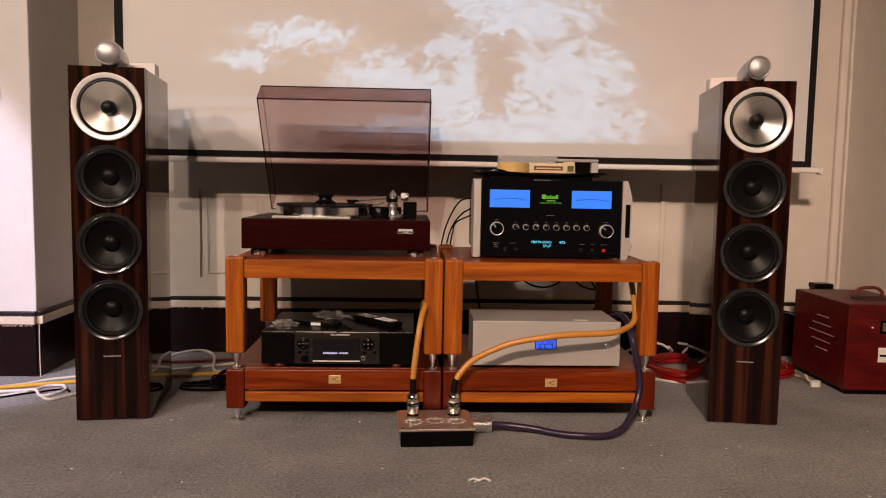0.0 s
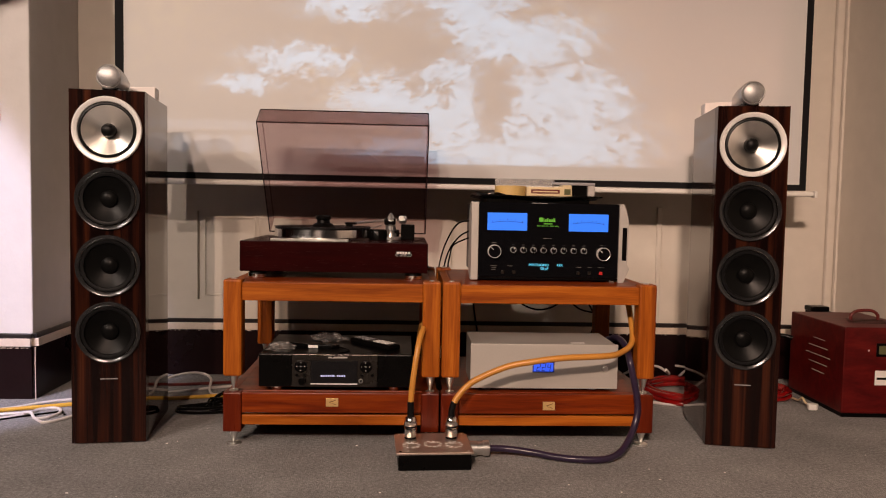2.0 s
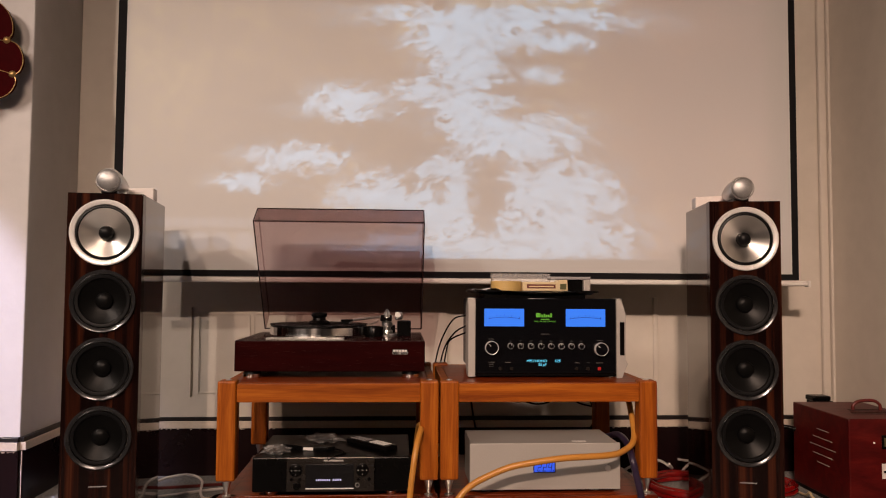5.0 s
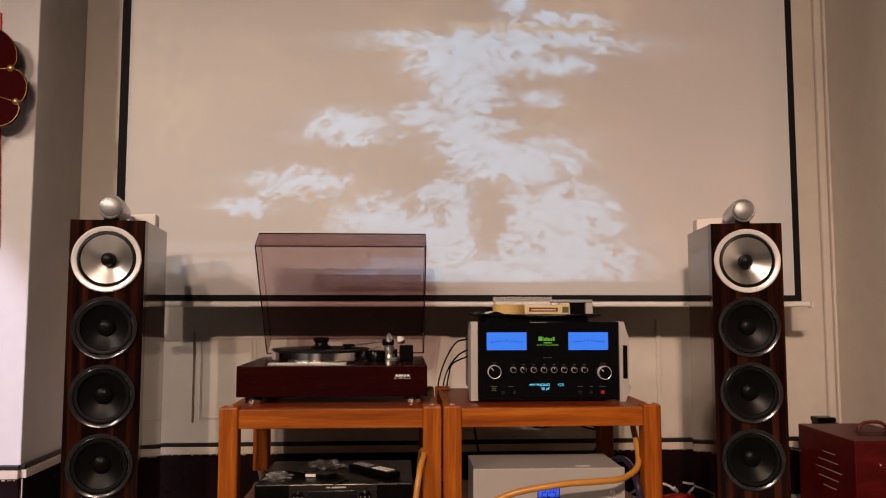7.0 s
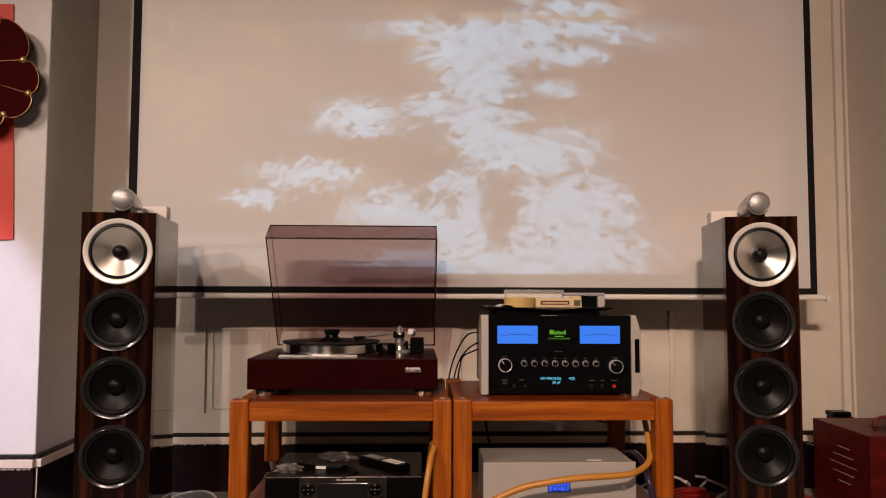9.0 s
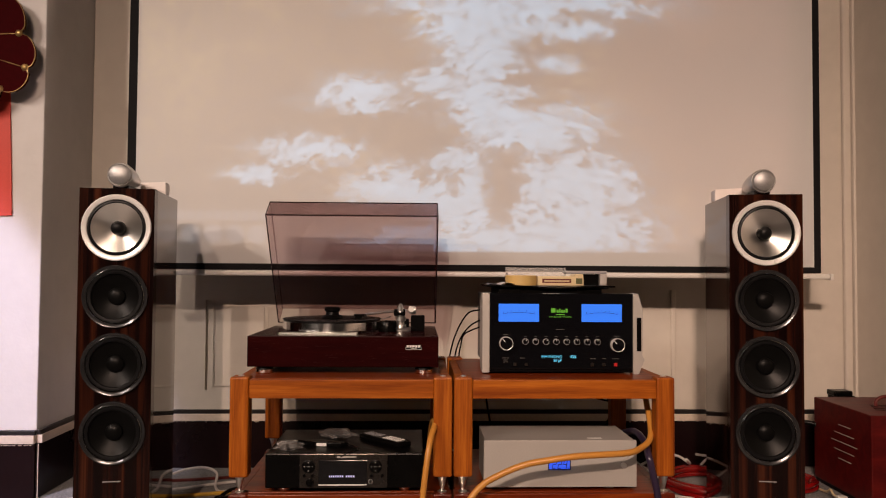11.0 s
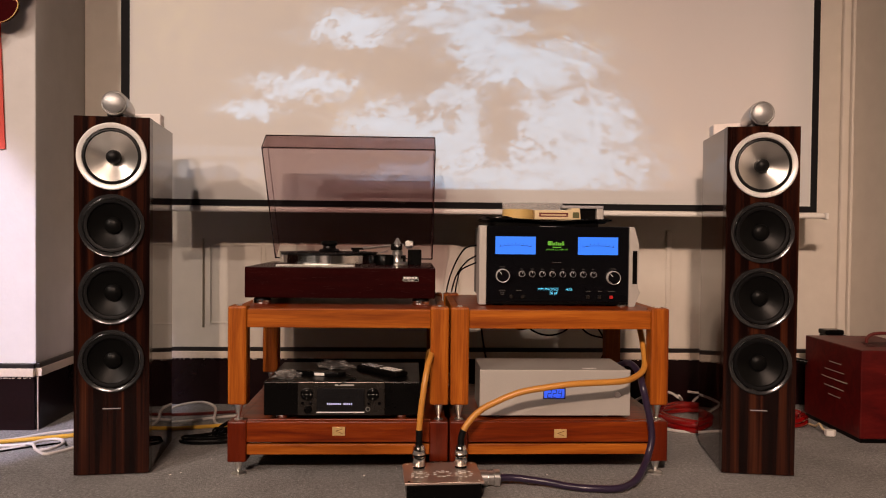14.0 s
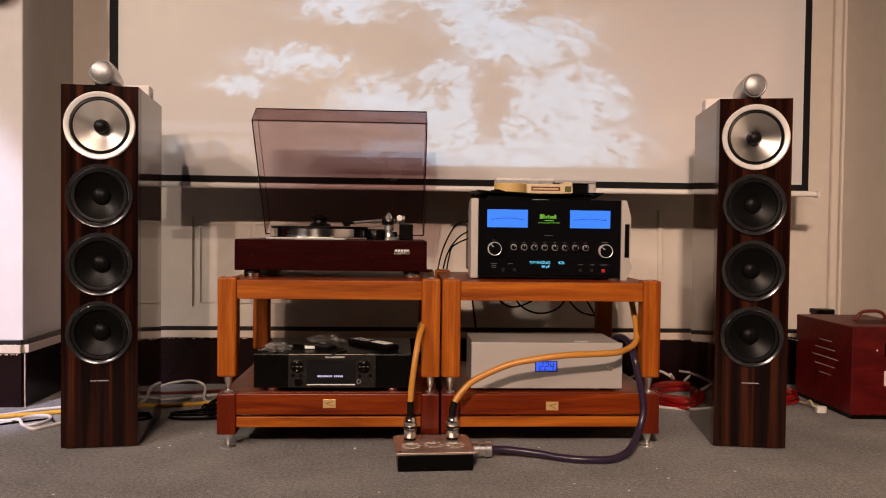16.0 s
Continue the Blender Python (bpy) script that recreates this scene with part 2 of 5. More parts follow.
def ebony(name, spec, coat):
    """Dark veneer with long upright stripes of red-brown."""
    m = material(name, (0.03, 0.015, 0.01), 0.16, coat=coat, spec=spec)
    n, b, place = graph(m)
    shift = n.math("MULTIPLY", n.add("ShaderNodeObjectInfo").outputs["Random"], 9.0)
    moved = n.add("ShaderNodeVectorMath", Vector=place)
    n.feed(moved.inputs[1], n.xyz(shift, 0.0, shift))
    wide = n.noise(n.scaled(moved.outputs[0], (30.0, 30.0, 0.7)), 1.0, 3.0, 0.6, 0.25)
    thin = n.noise(n.scaled(moved.outputs[0], (120.0, 120.0, 1.6)), 1.0, 3.0, 0.6, 0.4)
    both = n.math("ADD", n.math("MULTIPLY", wide, 0.82), n.math("MULTIPLY", thin, 0.18))
    n.feed(b.inputs["Base Color"], n.ramp(both, (0.40, (0.0045, 0.0018, 0.0016)), (0.50, (0.013, 0.0040, 0.0028)), (0.57, (0.030, 0.0082, 0.0042)), (0.68, (0.070, 0.021, 0.009))))
    n.feed(b.inputs["Roughness"], n.math("MULTIPLY_ADD", thin, 0.05, 0.02 if spec > 0.4 else 0.12))
    return m


def acrylic():
    """Smoked clear sheet."""
    m = bpy.data.materials.new("smoked_acrylic")
    m.use_nodes = True
    n = Nodes(m.node_tree)
    for node in list(m.node_tree.nodes):
        if node.type == "BSDF_PRINCIPLED":
            m.node_tree.nodes.remove(node)
    clear = n.add("ShaderNodeBsdfTransparent", Color=(0.765, 0.685, 0.69))
    gloss = n.add("ShaderNodeBsdfGlossy", Color=(1.0, 1.0, 1.0), Roughness=0.02)
    mixed = n.add("ShaderNodeMixShader")
    mixed.inputs[0].default_value = 0.035
    n.tree.links.new(clear.outputs[0], mixed.inputs[1])
    n.tree.links.new(gloss.outputs[0], mixed.inputs[2])
    n.tree.links.new(mixed.outputs[0], m.node_tree.nodes["Material Output"].inputs[0])
    return m


def clear_film():
    m = acrylic()
    m.name = "clear_film"
    for node in m.node_tree.nodes:
        if node.type == "BSDF_TRANSPARENT":
            node.inputs[0].default_value = (0.9, 0.885, 0.87, 1)
        if node.type == "MIX_SHADER":
            node.inputs[0].default_value = 0.17
        if node.type == "BSDF_GLOSSY":
            node.inputs["Roughness"].default_value = 0.55
    return m


def brushed(name, color, rough=0.28, ring=False, turned=""):
    """Turned or brushed metal."""
    m = material(name, color, rough, 1.0)
    n, b, place = graph(m)
    if ring:
        split = n.add("ShaderNodeSeparateXYZ", Vector=place)
        r = n.math("SQRT", n.math("ADD", n.math("POWER", split.outputs[0], 2.0), n.math("POWER", split.outputs[2], 2.0)))
        lines = n.noise(n.xyz(r, 0.0, 0.0), 900.0, 2.0)
    else:
        lines = n.noise(n.scaled(place, (3.0, 3.0, 500.0)), 1.0, 3.0)
    n.feed(b.inputs["Roughness"], n.math("MULTIPLY_ADD", lines, 0.16, rough - 0.08))
    if turned:
        tangent = n.add("ShaderNodeTangent")
        tangent.direction_type, tangent.axis = "RADIAL", turned
        b.inputs["Anisotropic"].default_value = 0.85
        b.inputs["Anisotropic Rotation"].default_value = 0.25
        n.tree.links.new(tangent.outputs[0], b.inputs["Tangent"])
    bump(n, b, lines, 0.08, 0.0004)
    return m


CARPET = carpet()
CREAM = plaster("cream_paint", (0.64, 0.590, 0.520))
# for the unseen far walls: dark so that little light bounces back
LOW_BOUNCE = plaster("low_bounce_paint", (0.045, 0.038, 0.034))
WHITEWALL = plaster("pale_plaster", (0.68, 0.652, 0.640), 0.35)
CEILING = plaster("ceiling_paint", (0.07, 0.065, 0.06))
DADO = worn(material("dark_gloss_paint", (0.0085, 0.0025, 0.003), 0.3, spec=0.25), (0.0085, 0.0025, 0.003), 0.35, 60, 5, 0.05)
RAIL = worn(material("cream_gloss", (0.66, 0.56, 0.47), 0.4), (0.66, 0.56, 0.47), 0.12, 90, 6, 0.1)
BLACKLINE = worn(material("black_line_paint", (0.012, 0.009, 0.009), 0.35), (0.012, 0.009, 0.009), 0.3, 120, 9, 0.1)
SCREENWHITE = worn(material("screen_fabric", (0.565, 0.561, 0.556), 0.85, spec=0.1), (0.565, 0.561, 0.556), 0.015, 300, 2, 0.02)
SCREENBLACK = worn(material("screen_black", (0.008, 0.008, 0.009), 0.8, spec=0.15), (0.008, 0.008, 0.009), 0.2, 300, 4, 0.05)
WHITEMETAL = worn(material("white_enamel", (0.76, 0.74, 0.70), 0.35), (0.76, 0.74, 0.70), 0.04, 120, 8, 0.02)
EBONY = ebony("ebony_veneer", 0.5, 0.25)
EBONY_FRONT = ebony("ebony_front_veneer", 0.22, 0.0)
RACKWOOD_X = wood("honey_wood_across", (0.165, 0.033, 0.0025), (0.295, 0.072, 0.005), (0.44, 0.130, 0.012), (2.0, 36.0, 36.0), 0.42, 0.0, spec=0.22)
RACKWOOD_Z = wood("honey_wood_upright", (0.165, 0.033, 0.0025), (0.295, 0.072, 0.005), (0.44, 0.130, 0.012), (36.0, 36.0, 2.0), 0.42, 0.0, spec=0.22)
REDWOOD_X = wood("red_wood_across", (0.085, 0.009, 0.0012), (0.155, 0.021, 0.002), (0.235, 0.042, 0.004), (2.2, 34.0, 34.0), 0.33, 0.0, spec=0.2)
REDWOOD_Z = wood("red_wood_upright", (0.060, 0.006, 0.0015), (0.095, 0.010, 0.002), (0.135, 0.018, 0.003), (30.0, 30.0, 2.2), 0.3, 0.0, spec=0.2)
PLINTHWOOD = wood("rosewood_lacquer", (0.012, 0.0007, 0.0008), (0.016, 0.0010, 0.0011), (0.021, 0.0015, 0.0014), (4.0, 30.0, 30.0), 0.25, 0.0, spec=0.14)
CASEWOOD = wood("mahogany_case", (0.050, 0.0024, 0.0024), (0.080, 0.004, 0.004), (0.118, 0.008, 0.006), (5.0, 20.0, 20.0), 0.4, 0.0, spec=0.2)
CHROME = brushed("bright_steel", (0.86, 0.85, 0.83), 0.3)
POLISHED = material("polished_chrome", (0.84, 0.82, 0.79), 0.12, 1.0)
DIMINK = material("dim_print", (0.10, 0.095, 0.09), 0.5)
RIMSILVER = material("knob_rim_silver", (0.72, 0.71, 0.70), 0.3, 0.4)
PLATTER = brushed("turned_aluminium", (0.90, 0.89, 0.88), 0.16, False, "Z")
SILVER = worn(material("satin_aluminium", (0.44, 0.415, 0.385), 0.5, 0.3), (0.44, 0.415, 0.385), 0.05, 220, 6, 0.05)
CHAMPAGNE = worn(material("champagne_plate", (0.62, 0.52, 0.45), 0.35, 0.85), (0.62, 0.52, 0.45), 0.06, 200, 8, 0.04)
CONE_SILVER = brushed("silver_cone", (0.80, 0.78, 0.74), 0.34, True, "Y")
RING_WHITE = worn(material("pale_ring", (0.78, 0.77, 0.75), 0.3, 0.25), (0.78, 0.77, 0.75), 0.03, 120, 9, 0.0)
RING_DARK = material("graphite_ring", (0.055, 0.055, 0.058), 0.2, 0.7)
RING_BRIGHT = material("polished_ring", (0.55, 0.55, 0.55), 0.15, 1.0)
RUBBER = worn(material("black_rubber", (0.0035, 0.0035, 0.004), 0.42, spec=0.16), (0.0035, 0.0035, 0.004), 0.3, 160, 9, 0.1)
BLACKCONE = worn(material("woven_black_cone", (0.0030, 0.0030, 0.0030), 0.36, spec=0.10), (0.0030, 0.0030, 0.0030), 0.25, 420, 12, 0.12)
TWEETER_GREY = worn(material("grey_metal_mesh", (0.33, 0.33, 0.33), 0.4, 0.7), (0.33, 0.33, 0.33), 0.35, 520, 10, 0.4)
TWEETER_BODY = worn(material("satin_grey_metal", (0.42, 0.41, 0.40), 0.32, 0.8), (0.42, 0.41, 0.40), 0.05, 200, 8, 0.03)
BLACKMETAL = worn(material("black_metal", (0.0025, 0.0021, 0.0021), 0.32, 0.0, spec=0.08), (0.0025, 0.0021, 0.0021), 0.2, 260, 7, 0.08)
BLACKGLASS = material("black_glass", (0.004, 0.004, 0.005), 0.05)
BLACKPLASTIC = worn(material("black_plastic", (0.0022, 0.0020, 0.0020), 0.28, spec=0.10), (0.0022, 0.0020, 0.0020), 0.2, 200, 8, 0.05)
GREYPANEL = worn(material("graphite_panel", (0.026, 0.022, 0.019), 0.28, 0.5), (0.026, 0.022, 0.019), 0.1, 240, 6, 0.04)
VINYL = material("black_vinyl", (0.006, 0.006, 0.006), 0.22)
ACRYLIC = acrylic()
FILM = clear_film()
ACRYLIC_EDGE = material("acrylic_edge", (0.02, 0.008, 0.009), 0.15)
BLUE_GLOW = material("blue_meter_glass", (0.02, 0.08, 0.3), 0.3, emit=(0.036, 0.215, 1.0), power=1.0)
LCD_GLOW = material("blue_display", (0.02, 0.06, 0.3), 0.3, emit=(0.03, 0.10, 0.95), power=1.0)
CYAN_GLOW = material("cyan_characters", (0.1, 0.4, 0.5), 0.4, emit=(0.10, 0.62, 0.95), power=1.0)
WHITE_GLOW = material("violet_characters", (0.4, 0.4, 0.5), 0.4, emit=(0.55, 0.52, 0.95), power=0.8)
GREEN_GLOW = material("green_characters", (0.08, 0.3, 0.03), 0.4, emit=(0.09, 0.30, 0.015), power=0.5)
RED_GLOW = material("red_button", (0.3, 0.01, 0.01), 0.4, emit=(0.25, 0.004, 0.004), power=0.6)
INK = material("dark_ink", (0.01, 0.012, 0.05), 0.5)
PALEINK = material("pale_print", (0.42, 0.40, 0.38), 0.5)
WHITEINK = material("white_print", (0.78, 0.76, 0.73), 0.5)
BRASS = worn(material("brass_plate", (0.72, 0.50, 0.22), 0.4, 0.55), (0.72, 0.50, 0.22), 0.12, 160, 20, 0.05)
GOLD = worn(material("gilt_metal", (0.50, 0.33, 0.13), 0.4, 0.8), (0.50, 0.33, 0.13), 0.15, 160, 20, 0.1)
ORANGECABLE = worn(material("amber_cable_sheath", (0.51, 0.225, 0.038), 0.38), (0.51, 0.225, 0.038), 0.08, 300, 12, 0.1)
PURPLECABLE = worn(material("violet_black_sheath", (0.022, 0.013, 0.035), 0.3), (0.022, 0.013, 0.035), 0.2, 500, 12, 0.2)
WHITECABLE = worn(material("white_cord", (0.66, 0.62, 0.60), 0.45), (0.66, 0.62, 0.60), 0.1, 100, 8, 0.0)
YELLOWCABLE = worn(material("yellow_cord", (0.62, 0.36, 0.04), 0.45), (0.62, 0.36, 0.04), 0.1, 100, 8, 0.0)
REDCABLE = worn(material("clear_red_cable", (0.21, 0.004, 0.004), 0.2, coat=0.5), (0.21, 0.004, 0.004), 0.25, 40, 12, 0.0)
DARKREDCABLE = worn(material("dark_red_cord", (0.11, 0.012, 0.010), 0.4), (0.11, 0.012, 0.010), 0.2, 80, 12, 0.0)
PAPER = worn(material("white_paper", (0.74, 0.70, 0.68), 0.8, spec=0.2), (0.74, 0.70, 0.68), 0.06, 60, 9, 0.1)
TAPE = worn(material("tan_tape", (0.52, 0.36, 0.13), 0.4), (0.52, 0.36, 0.13), 0.1, 200, 20, 0.05)
BEIGE = worn(material("beige_plastic", (0.62, 0.50, 0.30), 0.45), (0.62, 0.50, 0.30), 0.06, 160, 12, 0.05)
GREYPLASTIC = worn(material("grey_plastic", (0.30, 0.29, 0.30), 0.4), (0.30, 0.29, 0.30), 0.08, 160, 12, 0.05)
FANRED = worn(material("dark_red_lacquer", (0.036, 0.0014, 0.002), 0.7, spec=0.03), (0.036, 0.0014, 0.002), 0.2, 70, 6, 0.0)
BANNER = worn(material("red_banner", (0.62, 0.055, 0.035), 0.6), (0.62, 0.055, 0.035), 0.1, 240, 5, 0.1)
METERFACE = material("olive_display", (0.10, 0.10, 0.045), 0.3)

# ---- mesh helpers ----


def part(name, bm, mat, parent=None, label="", smooth=False):
    """Links a bmesh as one mesh object, under a thing or a part of it."""
    mesh = bpy.data.meshes.new(name)
    bmesh.ops.recalc_face_normals(bm, faces=bm.faces)
    bm.to_mesh(mesh)
    bm.free()
    if smooth:
        for poly in mesh.polygons:
            poly.use_smooth = True
        mesh.set_sharp_from_angle(angle=radians(38))
    mesh.materials.append(mat)
    ob = new(name, mesh)
    if parent is not None:
        ob.parent = parent
    if label:
        tagged(ob, label)
    return ob


def thing(name, m, label, category, group=""):
    ob = new(name)
    ob.empty_display_size = 0.05
    ob.matrix_basis = m
    return tagged(ob, label, category, group)


def structure(name, bm, mat, label="", smooth=False):
    return tagged(part(name, bm, mat, None, label, smooth), kind="structure")


def box(x0, x1, y0, y1, z0, z1, bevel=0.0, bm=None, segments=2):
    one = bmesh.new()
    bmesh.ops.create_cube(one, size=1.0)
    for v in one.verts:
        v.co = Vector(((x0 + x1) / 2 + v.co.x * (x1 - x0), (y0 + y1) / 2 + v.co.y * (y1 - y0), (z0 + z1) / 2 + v.co.z * (z1 - z0)))
    if bevel:
        bmesh.ops.bevel(one, geom=list(one.edges), offset=bevel, segments=segments, profile=0.5, affect="EDGES")
    if bm is None:
        return one
    return merge(bm, one)


def merge(bm, other):
    mesh = bpy.data.meshes.new("scratch")
    other.to_mesh(mesh)
    other.free()
    bm.from_mesh(mesh)
    bpy.data.meshes.remove(mesh)
    return bm


def lathe(profile, steps=40, axis="z", at=(0, 0, 0)):
    """Turns (radius, height) points round an axis; for axis "y" the height runs towards -y."""
    bm = bmesh.new()
    rings = []
    for r, h in profile:
        ring = []
        for k in range(steps if r > 1e-6 else 1):
            a = 2 * math.pi * k / steps
            c, s = r * math.cos(a), r * math.sin(a)
            p = {"z": (c, s, h), "y": (c, -h, s), "x": (h, c, s)}[axis]
            ring.append(bm.verts.new(Vector(p) + Vector(at)))
        rings.append(ring)
    for one, two in zip(rings, rings[1:]):
        for k in range(steps):
            a, b = one[k % len(one)], one[(k + 1) % len(one)]
            c, d = two[(k + 1) % len(two)], two[k % len(two)]
            corners = [v for n, v in enumerate((a, b, c, d)) if v not in (a, b, c, d)[:n]]
            if len(corners) > 2:
                bm.faces.new(corners)
    return bm


def prism(points, depth, axis="y", start=0.0, bevel=0.0):
    """Extrudes an outline: axis "y": points are (x, z); "x": (y, z); "z": (x, y)."""
    bm = bmesh.new()
    layers = []
    for d in (start, start + depth):
        layers.append([bm.verts.new({"y": (p, d, q), "x": (d, p, q), "z": (p, q, d)}[axis]) for p, q in points])
    bm.faces.new(layers[0])
    bm.faces.new(layers[1][::-1])
    for k in range(len(points)):
        j = (k + 1) % len(points)
        bm.faces.new((layers[0][k], layers[0][j], layers[1][j], layers[1][k]))
    if bevel:
        bmesh.ops.recalc_face_normals(bm, faces=bm.faces)
        bmesh.ops.bevel(bm, geom=list(bm.edges), offset=bevel, segments=2, profile=0.5, affect="EDGES")
    return bm


def curve_points(points, per=10):
    """A smooth line through the given points."""
    pts = [Vector(p) for p in points]
    pts = [2 * pts[0] - pts[1]] + pts + [2 * pts[-1] - pts[-2]]
    out = []
    for a, b, c, d in zip(pts, pts[1:], pts[2:], pts[3:]):
        for k in range(per):
            t = k / per
            out.append(0.5 * (2 * b + (c - a) * t + (2 * a - 5 * b + 4 * c - d) * t * t + (3 * b - a - 3 * c + d) * t**3))
    out.append(pts[-2])
    return out


def tube(points, radius, per=10, sides=10, bm=None):
    """A round cord through the given points."""
    line = curve_points(points, per)
    bm = bm or bmesh.new()
    up, rings = Vector((0.123, 0.31, 0.94)).normalized(), []
    for k, p in enumerate(line):
        way = (line[min(k + 1, len(line) - 1)] - line[max(k - 1, 0)]).normalized()
        side = way.cross(up).normalized()
        up = side.cross(way).normalized()
        rings.append([bm.verts.new(p + radius * (math.cos(2 * math.pi * j / sides) * side + math.sin(2 * math.pi * j / sides) * up)) for j in range(sides)])
    for one, two in zip(rings, rings[1:]):
        for j in range(sides):
            bm.faces.new((one[j], one[(j + 1) % sides], two[(j + 1) % sides], two[j]))
    bm.faces.new(rings[0])
    bm.faces.new(rings[-1][::-1])
    return bm


def writing(text, size, m, mat, parent, name="lettering", align="LEFT", depth=0.0004):
    """Raised characters in Blender's own font, as a mesh."""
    data = bpy.data.curves.new("scratch", "FONT")
    data.body, data.size, data.align_x, data.extrude = text, size, align, depth
    scratch = bpy.data.objects.new("scratch", data)
    mesh = bpy.data.meshes.new_from_object(scratch)
    bpy.data.objects.remove(scratch)
    mesh.transform(m)
    mesh.name = name
    mesh.materials.clear()
    mesh.materials.append(mat)
    ob = new(name, mesh)
    ob.parent = parent
    return ob


def facing(x, y, z):
    """For writing that stands upright and faces -y."""
    return pose(x, y, z, 90, 0, 0)


# ---- the room ----
WALL_Y, COL_X, COL_Y, RIGHT_X, TOP, WEST, SOUTH = 3.33, -1.13, 2.93, 1.985, 4.2, -4.6, -8.0
structure("floor", box(WEST - 0.2, RIGHT_X + 0.2, SOUTH - 0.2, WALL_Y + 0.2, -0.12, 0.0), CARPET, "grey loop-pile carpet, speckled and slightly worn")
# the ceiling is unseen; its dark colour limits bounced light
structure("ceiling", box(WEST - 0.2, RIGHT_X + 0.2, SOUTH - 0.2, WALL_Y + 0.2, TOP, TOP + 0.15), CEILING, "plain unseen ceiling, made dark to keep bounced light low")
structure("wall_north", box(COL_X - 0.2, RIGHT_X + 0.2, WALL_Y, WALL_Y + 0.2, 0.0, TOP), CREAM, "cream painted wall behind the screen")
structure("wall_pier", box(WEST - 0.2, COL_X, COL_Y, WALL_Y + 0.2, 0.0, TOP, 0.004), WHITEWALL, "pale plastered pier with a worn corner")
structure("wall_east", box(RIGHT_X, RIGHT_X + 0.2, SOUTH, WALL_Y, 0.0, TOP), CREAM, "cream painted side wall")
# unseen walls added to close the room, dark to hold down the fill
structure("wall_west", box(WEST - 0.2, WEST, SOUTH, COL_Y, 0.0, TOP), LOW_BOUNCE, "unseen far side wall, made dark to keep bounced light low")
structure("wall_south", box(WEST - 0.2, RIGHT_X + 0.2, SOUTH - 0.2, SOUTH, 0.0, TOP), LOW_BOUNCE, "unseen wall behind the viewer, made dark to keep bounced light low")


def dado(x0, x1, face, z, side="y"):
    """Dark skirting, cream rail and black line along a wall; side tells which way the wall runs."""
    for name, mat, out, low, high, label in (
        ("baseboard", DADO, 0.012, 0.0, z, "high dark gloss-painted skirting"),
        ("trim", RAIL, 0.020, z, z + 0.028, "cream dado rail with chipped edges"),
        ("trim", BLACKLINE, 0.014, z + 0.028, z + 0.045, "thin black painted line above the rail"),
    ):
        if side == "y":
            structure(name, box(x0, x1, face - out, face, low, high, 0.002), mat, label)
        else:
            structure(name, box(face, face + out, x0, x1, low, high, 0.002), mat, label)


dado(COL_X + 0.021, RIGHT_X - 0.021, WALL_Y, 0.187)
dado(WEST, COL_X + 0.0005, COL_Y, 0.187)
dado(COL_Y, WALL_Y - 0.021, COL_X, 0.187, "x")
structure("baseboard", box(RIGHT_X - 0.012, RIGHT_X, SOUTH, WALL_Y - 0.021, 0.0, 0.187, 0.002), DADO, "high dark gloss-painted skirting")
structure("trim", box(RIGHT_X - 0.020, RIGHT_X, SOUTH, WALL_Y - 0.021, 0.187, 0.215, 0.002), RAIL, "cream dado rail")
# a thin chipped bead on the pier's corner
structure("trim", tube([(COL_X + 0.013, COL_Y - 0.012, 0.0), (COL_X + 0.0125, COL_Y - 0.012, 0.1), (COL_X + 0.013, COL_Y - 0.012, 0.187)], 0.0018, 6, 8), RAIL, "scuffed pale corner edge of the skirting", True)

chips = bmesh.new()
rnd = random.Random(77)
for x0, x1, face, z, count in ((-1.62, COL_X, COL_Y - 0.0205, 0.2155, 46), (-1.62, COL_X, COL_Y - 0.0125, 0.181, 60), (-1.1, -0.3, WALL_Y - 0.0125, 0.1825, 60), (0.95, 1.9, WALL_Y - 0.0125, 0.1825, 40)):
    for k in range(count):
        x, w, h = rnd.uniform(x0, x1 - 0.012), rnd.uniform(0.002, 0.011), rnd.uniform(0.0012, 0.003)
        box(x, x + w, face - 0.0006, face + 0.0006, z + rnd.uniform(-0.002, 0.002), z + h, 0, chips)
tagged(part("paint_chips", chips, RAIL, None, "small pale chips in the paint along the skirting"), category="paint chips", kind="stuff")


def wall_panel(x0, x1, z0, z1, w, face):
    """A raised moulding frame round a wall panel."""
    for inset, width, out in ((0.0, w, 0.006), (w, 0.004, 0.003)):
        a, b, c, d = x0 + inset, x1 - inset, z0 + inset, z1 - inset
        bm = bmesh.new()
        for bx in ((a, a + width, c, d), (b - width, b, c, d), (a + width, b - width, c, c + width), (a + width, b - width, d - width, d)):
            box(bx[0], bx[1], face - out, face, bx[2], bx[3], 0.001, bm)
        structure("trim", bm, CREAM, "cream moulding frame of a wall panel")


# boards line the wall beside the pier, with an open joint round the panelled door
LINE = 0.018
for x0, x1, z0, z1 in ((COL_X + 0.002, -0.6655, 0.233, TOP), (-0.6655, 0.36, 0.233, 0.3105), (-0.6555, 0.36, 0.3105, 0.6600), (-0.6430, 0.36, 0.6600, 0.6680), (-0.6655, 0.36, 0.6680, TOP)):
    structure("wall_lining", box(x0, x1, WALL_Y - LINE, WALL_Y, z0, z1), CREAM, "cream painted board beside an open joint")
wall_panel(-0.637, -0.432, 0.326, 0.646, 0.005, WALL_Y - LINE)
wall_panel(-0.420, -0.215, 0.326, 0.646, 0.005, WALL_Y - LINE)
structure("trim", box(1.218, 1.240, WALL_Y - 0.012, WALL_Y, 0.233, 0.72, 0.005), CREAM, "cream upright bead on the wall")
